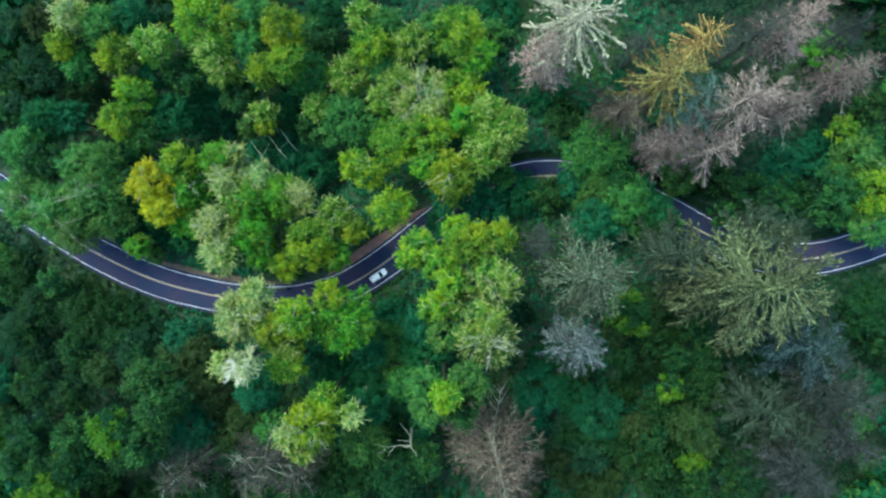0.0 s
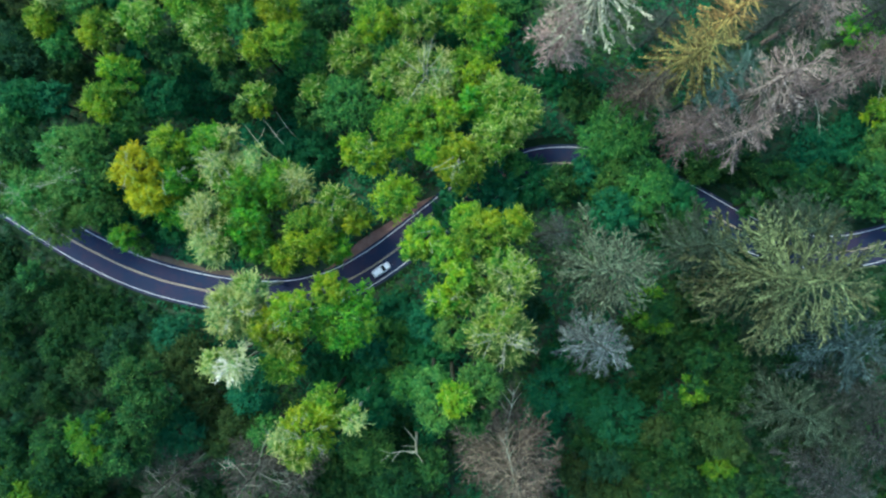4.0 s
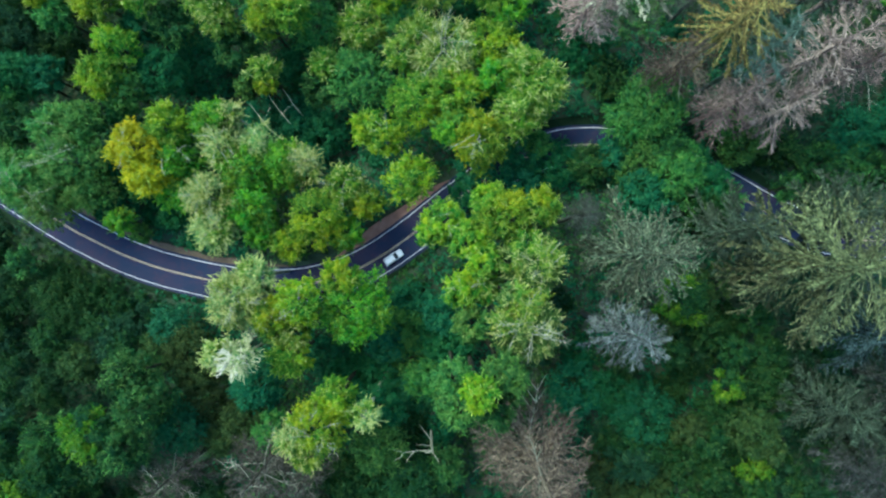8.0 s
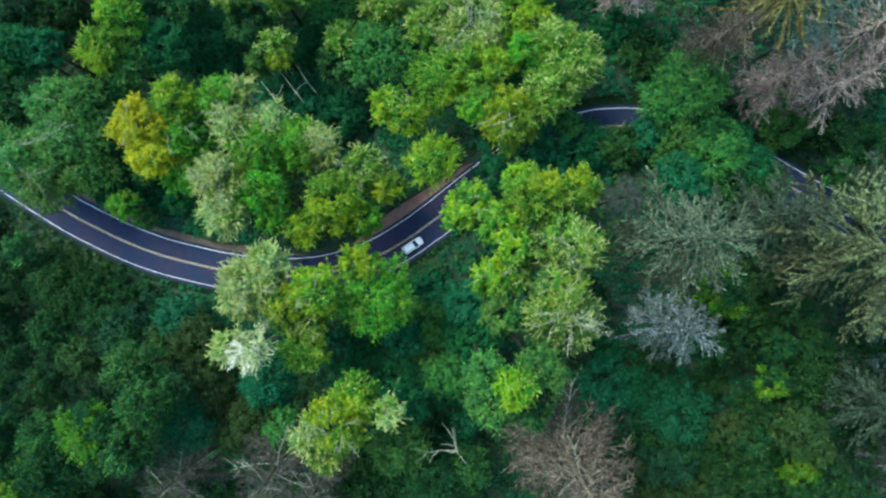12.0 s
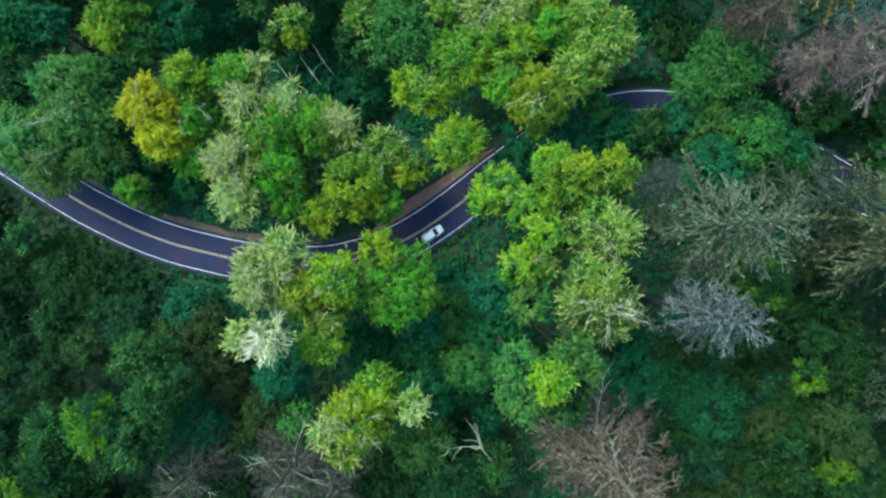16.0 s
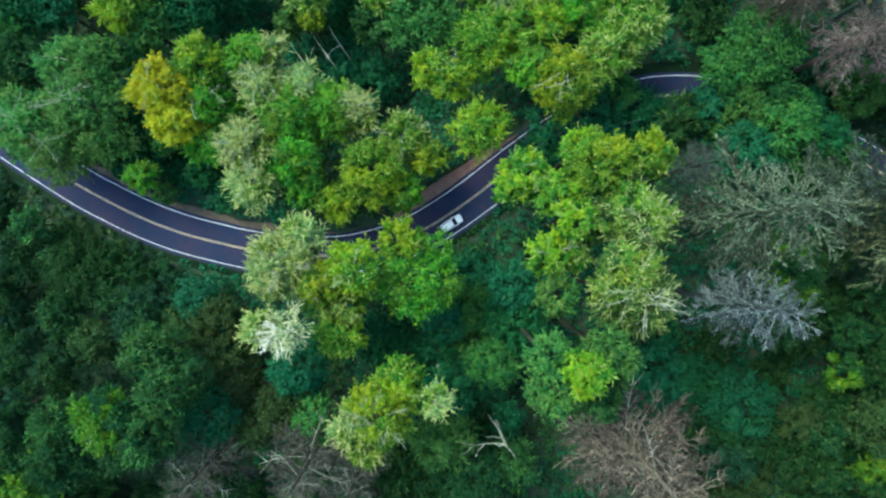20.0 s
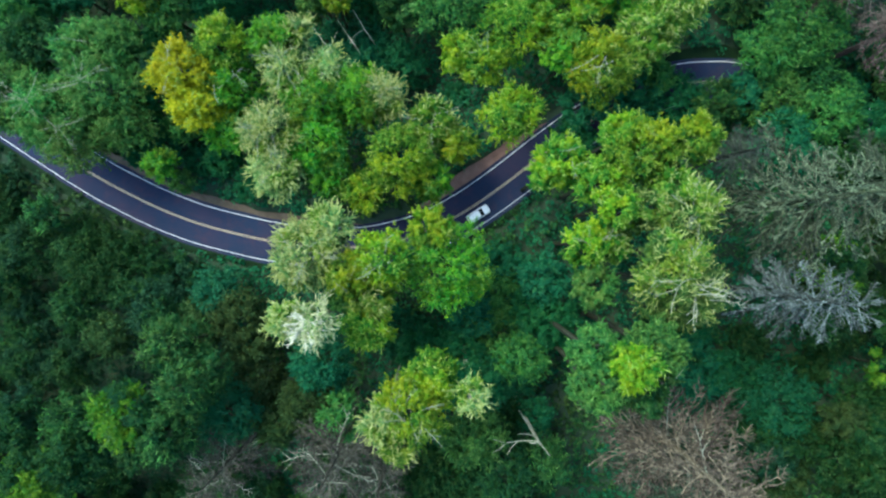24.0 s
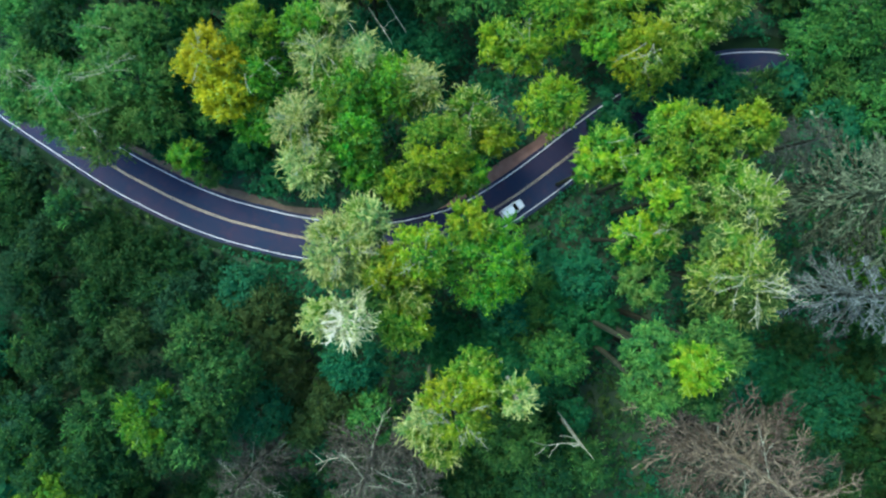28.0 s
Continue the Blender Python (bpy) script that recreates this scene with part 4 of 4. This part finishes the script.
broadleaf(-25.8, -31.3, 29, 2.6, "P")
broadleaf(-24.0, -33.9, 28, 2.4, "PG")
broadleaf(-15.4, -28.0, 28, 1.9, "P", 5)
broadleaf(-14.8, -36.0, 20, 4.2, "G")
broadleaf(-14.5, -30.1, 18, 3.7, "BG")
broadleaf(-36.2, -28.0, 14, 4.7, "BG")
broadleaf(-33.7, -35.5, 14, 3.8, "G")
broadleaf(-38.6, -33.9, 13, 3.8, "O")
broadleaf(-46.3, -31.2, 10, 4.3, "O")
broadleaf(-43.2, -37.9, 10, 3.6, "O")
broadleaf(-54.8, -24.5, 20, 4.2, "MG")
broadleaf(-51.6, -29.1, 22, 4.4, "MG")
broadleaf(-54.9, -35.2, 22, 4.4, "MG")
broadleaf(-59.8, -32.8, 23, 4.2, "YO")
broadleaf(-58.5, -37.9, 20, 3.4, "OG")
broadleaf(-49.6, -34.5, 15, 4.6, "D")
broadleaf(-56.0, -23.0, 6, 4.4, "O")
broadleaf(-49.0, -21.6, 9, 4.2, "O")
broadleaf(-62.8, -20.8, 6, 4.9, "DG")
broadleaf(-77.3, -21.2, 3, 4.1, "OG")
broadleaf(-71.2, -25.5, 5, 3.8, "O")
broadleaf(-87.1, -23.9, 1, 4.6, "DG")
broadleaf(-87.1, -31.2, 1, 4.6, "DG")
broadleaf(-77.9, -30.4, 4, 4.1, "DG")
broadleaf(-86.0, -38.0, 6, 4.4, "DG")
broadleaf(-72.7, -37.2, 12, 4.1, "MG")
broadleaf(-72.1, -42.6, 15, 4.6, "OG")
broadleaf(-76.9, -44.7, 16, 4.2, "YO")
broadleaf(-70.4, -42.5, 10, 3.3, "DG")
broadleaf(-83.5, -41.7, 13, 4.5, "OG")
broadleaf(-22.1, -44.3, 14, 4.7, "OG")
broadleaf(-16.5, -44.5, 14, 4.7, "OG")
broadleaf(-9.9, -42.7, 15, 5.1, "OG")
broadleaf(-4.5, -41.8, 14, 4.0, "MG")
broadleaf(-25.0, -46.1, 14, 3.8, "OG")
broadleaf(19.4, -29.4, 8, 5.0, "BG")
broadleaf(25.0, -45.0, 6, 4.4, "O")
broadleaf(17.1, -46.6, 4, 3.0, "DG")
broadleaf(-34.5, -43.0, 8, 3.3, "OG")
broadleaf(-50.0, -45.6, 10, 4.0, "OG")
broadleaf(-9.0, -29.6, 7, 4.6, "D")
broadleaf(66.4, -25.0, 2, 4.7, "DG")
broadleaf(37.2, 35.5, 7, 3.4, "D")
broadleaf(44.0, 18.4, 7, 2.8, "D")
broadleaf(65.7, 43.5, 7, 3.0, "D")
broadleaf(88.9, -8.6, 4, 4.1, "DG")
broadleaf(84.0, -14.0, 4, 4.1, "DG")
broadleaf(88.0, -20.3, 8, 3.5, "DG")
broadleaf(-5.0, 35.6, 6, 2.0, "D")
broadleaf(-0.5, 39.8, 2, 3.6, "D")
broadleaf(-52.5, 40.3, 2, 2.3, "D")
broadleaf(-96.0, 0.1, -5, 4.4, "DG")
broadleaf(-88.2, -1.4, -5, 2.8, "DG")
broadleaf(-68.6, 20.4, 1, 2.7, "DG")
broadleaf(-38.1, 20.7, 3, 3.5, "BG")
broadleaf(-17.2, 13.2, 1, 2.1, "D")
broadleaf(43.6, -9.3, 11, 3.3, "O")
broadleaf(50.7, -16.2, 9, 3.1, "OG")
broadleaf(42.3, -18.8, 10, 3.1, "OG")
broadleaf(45.5, -21.5, 13, 2.6, "OG")
broadleaf(35.9, -21.9, 11, 2.5, "OG")
broadleaf(37.8, -28.9, 5, 3.2, "OG")
broadleaf(36.8, -34.0, 15, 2.7, "O")
broadleaf(45.9, -32.7, 8, 2.8, "OG")
broadleaf(51.0, -37.4, 14, 2.3, "O")
broadleaf(48.5, -41.8, 14, 3.0, "YO")
broadleaf(39.7, -35.8, 16, 3.0, "OG")
broadleaf(35.7, -37.7, 8, 3.2, "OG")
broadleaf(41.1, -41.4, 15, 2.6, "OG")
broadleaf(63.3, -37.0, 5, 3.2, "DG")
broadleaf(62.3, -45.8, 9, 2.5, "DG")
broadleaf(48.1, -45.3, 16, 2.7, "OG")
broadleaf(35.4, -45.1, 5, 2.8, "O")
broadleaf(25.8, -37.6, 7, 3.4, "DG")
broadleaf(28.3, -25.2, 6, 3.4, "OG")
broadleaf(20.8, -23.5, 3, 3.5, "BG")
broadleaf(18.1, -34.7, 5, 3.4, "BG")
broadleaf(23.7, -29.8, 6, 3.4, "BG")
broadleaf(-4.3, -15.5, 10, 3.8, "BG")
broadleaf(-2.4, -21.8, 12, 3.4, "BG")
broadleaf(-7.0, -27.1, 9, 3.8, "G")
broadleaf(-4.8, -36.3, 8, 3.0, "BG")
broadleaf(-10.5, -36.4, 9, 3.8, "OG")
broadleaf(-21.5, -28.1, 5, 4.8, "BG")
broadleaf(-14.2, -20.7, 7, 4.0, "BG")
broadleaf(13.1, -22.5, 8, 2.6, "DG")
broadleaf(13.0, -14.9, 14, 2.8, "DG")
broadleaf(16.2, -13.2, 10, 2.5, "DG")
broadleaf(-77.5, 6.4, 12, 4.1, "G")
broadleaf(-81.5, 8.0, 14, 3.6, "SG")
broadleaf(-73.4, 5.2, 11, 3.7, "G")
broadleaf(-69.7, 5.5, 10, 3.3, "G")
broadleaf(0.7, 9.9, 10, 3.3, "BG")
broadleaf(4.7, 11.3, 10, 3.8, "BG")
broadleaf(9.1, 12.8, 10, 3.8, "BG")
broadleaf(12.0, 14.4, 10, 2.5, "G")
broadleaf(29.9, 15.5, 10, 4.0, "BG")
broadleaf(34.2, 14.2, 12, 4.2, "MG")
broadleaf(39.4, 11.5, 10, 3.5, "BG")
broadleaf(41.6, 4.8, 11, 4.0, "OG")
broadleaf(42.1, 7.6, 12, 3.5, "BG")
broadleaf(44.3, 4.5, 12, 2.7, "MG")
broadleaf(25.3, 12.4, 9, 3.1, "BG")
# the tall conifers, living and dying
conifer(21.4, 36.4, 40, 10.0, "CREAM", False)
conifer(18.2, 34.0, 31, 7.2, "PINK", False)
conifer(36.2, 27.4, 39, 8.6, "GOLD", True)
conifer(42.3, 34.0, 36, 6.2, "ORANGE", False)
conifer(32.3, 25.1, 28, 7.4, "BROWN", False)
conifer(41.4, 24.5, 38, 6.6, "TEAL", True)
conifer(50.5, 24.8, 37, 8.2, "BEIGE", False)
conifer(57.0, 23.4, 35, 6.6, "MAUVE", False)
conifer(39.4, 18.6, 30, 7.0, "MAUVE", False)
conifer(47.7, 17.6, 29, 6.6, "BEIGE", False)
conifer(54.7, 37.4, 33, 7.4, "GREY", False)
conifer(59.0, 37.5, 36, 6.9, "PINK", False)
conifer(72.0, 30.7, 28, 7.1, "MAUVE", False)
conifer(35.4, 36.4, 25, 5.1, "GREY", False)
conifer(23.4, -4.6, 42, 10.5, "SAGE", True)
conifer(16.8, 1.0, 30, 4.4, "GREY", False)
conifer(22.0, -15.9, 38, 7.2, "SILVER", False)
conifer(50.3, -5.9, 43, 15.5, "OLIVE", True)
conifer(41.2, -0.8, 28, 9.0, "MOSS", True)
conifer(56.5, 1.8, 30, 9.2, "MOSS", True)
conifer(64.0, -17.1, 30, 10.0, "BLUE", True)
conifer(71.0, -25.8, 29, 9.0, "GREY", False)
conifer(59.4, -29.7, 22, 9.6, "MOSS", True)
conifer(67.0, -35.1, 20, 7.9, "MOSS", True)
conifer(64.5, -40.6, 27, 8.1, "DARK", False)
conifer(74.9, -35.8, 24, 6.8, "DARK", False)
conifer(8.7, -33.9, 42.5, 11.5, "BROWN", False)
conifer(10.2, -38.6, 34, 8.7, "MOSS", False)
conifer(-32.7, -38.9, 29, 9.2, "UMBER", False)
conifer(-49.3, -42.2, 22, 7.3, "UMBER", False)
conifer(-26.6, -41.6, 24, 6.4, "UMBER", False)
conifer(72.4, 39.1, 26, 5.7, "DARK", False)


def forest_edge():
    """More of the same trees just past the sides of the clear view."""
    rng = np.random.default_rng(79)
    models = [o for o in scene.collection.objects if o.name.startswith("understory_tree")][::6]
    for i, x in enumerate(np.arange(-101, 102, 8.5)):
        for j, y in enumerate(np.arange(-62, 63, 8.5)):
            if abs(x) < 86 and abs(y) < 52:
                continue
            px, py = x + rng.uniform(-2.2, 2.2), y + rng.uniform(-2.2, 2.2)
            if abs(road_side(px, py)[0][0]) < 8:
                continue
            m = models[int(rng.integers(len(models)))]
            copy_thing(m, pose(px, py, float(land(px, py)[0]) - 0.1, 0, 0, rng.uniform(0, 360)))


forest_edge()


# ---- the white estate car on the road ----
def plain(name, colour, rough, metal=0.0):
    m, n, k, p = material(name)
    c = mix(n, k, colour, tuple(v * 0.8 for v in colour), ramp(n, k, texture(n, k, 6, 3), 0.45, 0.8))
    k.new(c, p.inputs["Base Color"])
    p.inputs["Roughness"].default_value, p.inputs["Metallic"].default_value = rough, metal
    return m


PAINT, GLASS = plain("white car paint", (0.62, 0.65, 0.68), 0.3), plain("dark tinted glass", (0.006, 0.007, 0.009), 0.08)
RUBBER, STEEL = plain("tyre rubber", (0.02, 0.02, 0.02), 0.85), plain("grey alloy", (0.35, 0.35, 0.36), 0.35, 0.9)
LAMP_CLEAR, LAMP_RED, TRIM = plain("clear lamp", (0.55, 0.58, 0.6), 0.1), plain("red lamp", (0.30, 0.01, 0.01), 0.15), plain("black trim", (0.015, 0.015, 0.016), 0.6)


def loft(name, sections, mats, parent, label="", bevel=0.04):
    """A body through rectangular sections (x, half width, low, high), rounded at its edges."""
    bm = bmesh.new()
    rings = []
    for x, w, lo, hi in sections:
        c = min(0.12, (hi - lo) * 0.3, w * 0.3)
        ring = [(-w, lo), (w, lo), (w, hi - c), (w - c, hi), (-w + c, hi), (-w, hi - c)]
        rings.append([bm.verts.new((x, y, z)) for y, z in ring])
    for a, b in zip(rings, rings[1:]):
        for i in range(6):
            bm.faces.new((a[i], a[(i + 1) % 6], b[(i + 1) % 6], b[i]))
    bm.faces.new(rings[0][::-1])
    bm.faces.new(rings[-1])
    bmesh.ops.recalc_face_normals(bm, faces=bm.faces)
    if bevel:
        bmesh.ops.bevel(bm, geom=[e for e in bm.edges if e.calc_face_angle(0) > 0.4], offset=bevel, segments=2, affect="EDGES")
    me = bpy.data.meshes.new(name)
    bm.to_mesh(me)
    bm.free()
    me.materials.append(mats)
    return put(name, me, parent, label)


def wheel_mesh(name, r, half, mats):
    bm = bmesh.new()
    bmesh.ops.create_cone(bm, cap_ends=True, segments=20, radius1=r, radius2=r, depth=2 * half, matrix=Matrix.Rotation(radians(90), 4, "X"))
    bmesh.ops.bevel(bm, geom=[e for e in bm.edges if e.calc_face_angle(0) > 1.0], offset=half * 0.35, segments=2, affect="EDGES")
    me = bpy.data.meshes.new(name)
    bm.to_mesh(me)
    bm.free()
    me.materials.append(mats)
    return me


def estate_car(x, y, z, turn):
    car = tagged(new("car"), "White car with black windscreen on the asphalt road", "car")
    loft("body", [(-2.22, 0.72, 0.42, 0.86), (-2.12, 0.85, 0.30, 0.98), (-1.2, 0.90, 0.24, 1.0), (0.7, 0.90, 0.24, 0.98), (1.1, 0.89, 0.24, 0.96)], PAINT, car)
    loft("bonnet", [(1.0, 0.84, 0.5, 1.02), (1.5, 0.84, 0.5, 0.97), (2.05, 0.78, 0.42, 0.82), (2.25, 0.62, 0.40, 0.66)], PAINT, car, "white bonnet")
    loft("front_bumper", [(1.1, 0.88, 0.24, 0.6), (2.1, 0.84, 0.24, 0.58), (2.32, 0.60, 0.28, 0.52)], PAINT, car)
    loft("cabin_glass", [(-2.08, 0.72, 0.95, 1.02), (-1.85, 0.70, 0.95, 1.46), (0.28, 0.68, 0.95, 1.47), (1.12, 0.72, 0.95, 1.00)], GLASS, car, "dark tinted windows and windscreen", 0.02)
    loft("roof", [(-1.92, 0.62, 1.44, 1.49), (-1.2, 0.66, 1.45, 1.53), (-0.2, 0.66, 1.45, 1.54), (0.30, 0.61, 1.44, 1.50)], PAINT, car, "white roof panel", 0.015)
    for side in (-1, 1):
        rail = loft("roof_rail", [(-1.7, 0.018, 1.53, 1.56), (0.1, 0.018, 1.53, 1.56)], TRIM, car, "thin black roof rail", 0.0)
        rail.location.y = side * 0.58
        mirror = loft("wing_mirror", [(0.72, 0.09, 0.98, 1.12), (0.86, 0.08, 0.99, 1.10)], PAINT, car, "", 0.01)
        mirror.location.y = side * 0.99
        lamp = loft("headlight", [(1.98, 0.16, 0.64, 0.80), (2.20, 0.12, 0.60, 0.70)], LAMP_CLEAR, car, "clear headlight", 0.01)
        lamp.location.y = side * 0.62
        tail = loft("tail_light", [(-2.24, 0.07, 0.66, 0.90), (-2.12, 0.07, 0.66, 0.92)], LAMP_RED, car, "red tail light", 0.01)
        tail.location.y = side * 0.70
        for fx in (-1.36, 1.42):
            wheel = new("wheel")
            wheel.parent = car
            wheel.location = (fx, side * 0.80, 0.32)
            put("tyre", wheel_mesh("tyre", 0.32, 0.11, RUBBER), wheel)
            put("rim", wheel_mesh("rim", 0.21, 0.118, STEEL), wheel, "grey alloy rim")
    car.matrix_basis = pose(x, y, z, 0, 0, turn) @ Matrix.Scale(0.84, 4)
    return car


def on_road(x, off):
    i = index_at(x)
    p = CENTRE[i] + ACROSS[i] * off
    return float(p[0]), float(p[1]), float(road_height(CENTRE[i, 0])) + 0.005, math.degrees(math.atan2(ALONG[i, 1], ALONG[i, 0]))


estate_car(*on_road(-14.4, -1.5))


# ---- dead wood ----
def dead_wood(name, label, x, y, z, lean, line, thick, forks, seed, bark=PALE_BARK):
    rng = np.random.default_rng(seed)
    thing = tagged(new(name), label, "dead tree")
    pts = np.array(line, float)
    put("trunk", grid_mesh("trunk", tube(pts, np.linspace(thick, thick * 0.45, len(pts)), 8), bark), thing)
    for f in range(forks):
        at = rng.uniform(0.45, 1.0) * (len(pts) - 1)
        root = np.array([np.interp(at, np.arange(len(pts)), pts[:, i]) for i in range(3)])
        d = unit(np.array([rng.normal(), rng.normal(), rng.uniform(0.0, 0.5)]))
        n_ = rng.uniform(1.8, 4.2)
        b = np.stack([root, root + d * n_ * 0.5 + rng.normal(0, 0.15, 3), root + d * n_ + rng.normal(0, 0.3, 3)])
        put("branch", grid_mesh("branch", tube(b, [thick * 0.4, thick * 0.28, 0.03], 5), bark), thing)
    thing.matrix_basis = pose(x, y, z, *lean)
    return thing


base = float(land(-6.2, -36.4)[0])
tall = 17.0 - base
snag = dead_wood("dead_snag", "Broken pale grey snag with a few bare branches", -6.2, -36.4, base - 0.1, (0, 0, 0), [(0, 0, 0), (-0.15, 0.2, tall * 0.5), (0.1, 0.1, tall * 0.85), (0.4, -0.1, tall)], 0.36, 2, 5)
for path, thick in (([(0.2, 0, 15.6), (-2.2, 0.1, 16.0), (-4.2, -0.2, 16.1), (-6.4, 0.6, 16.6)], 0.08), ([(-2.6, 0, 16.0), (-3.5, -0.9, 16.2), (-3.9, -1.7, 16.3)], 0.08),
                    ([(-4.2, -0.2, 16.1), (-4.9, -1.0, 16.2), (-5.8, -1.4, 16.4)], 0.09), ([(0.1, 0, 13.5), (-1.3, 0.6, 14.6), (-2.4, 0.7, 15.0)], 0.08), ([(0.3, 0, 16.4), (1.0, -0.7, 17.2), (1.5, -1.3, 17.8)], 0.07)):
    put("branch", grid_mesh("branch", tube([(p[0], p[1], p[2] - base) for p in path], np.linspace(thick, 0.03, len(path)), 6), PALE_BARK), snag)
for i, path in enumerate((((-34.9, 16.4, -9), (-35.7, 17.4, 3.2), (-37.2, 19.4, 4.2), (-39.0, 21.8, 4.8)), ((-31.7, 17.8, -9), (-32.3, 18.8, 3.2), (-33.4, 20.2, 4.2), (-35.4, 23.0, 5.0)),
                          ((-29.5, 19.6, -9), (-30.2, 20.4, 3.2), (-31.4, 21.9, 4.2), (-33.0, 24.4, 5.0)))):
    x, y = path[0][:2]
    base = float(land(x, y)[0])
    dead_wood("leaning_trunk", "Pale leaning dead trunk among dark undergrowth", x, y, base, (0, 0, 0), [(0, 0, 0)] + [(p[0] - x, p[1] - y, p[2] - base) for p in path[1:]], 0.08, 1, 20 + i, WHITE_BARK)
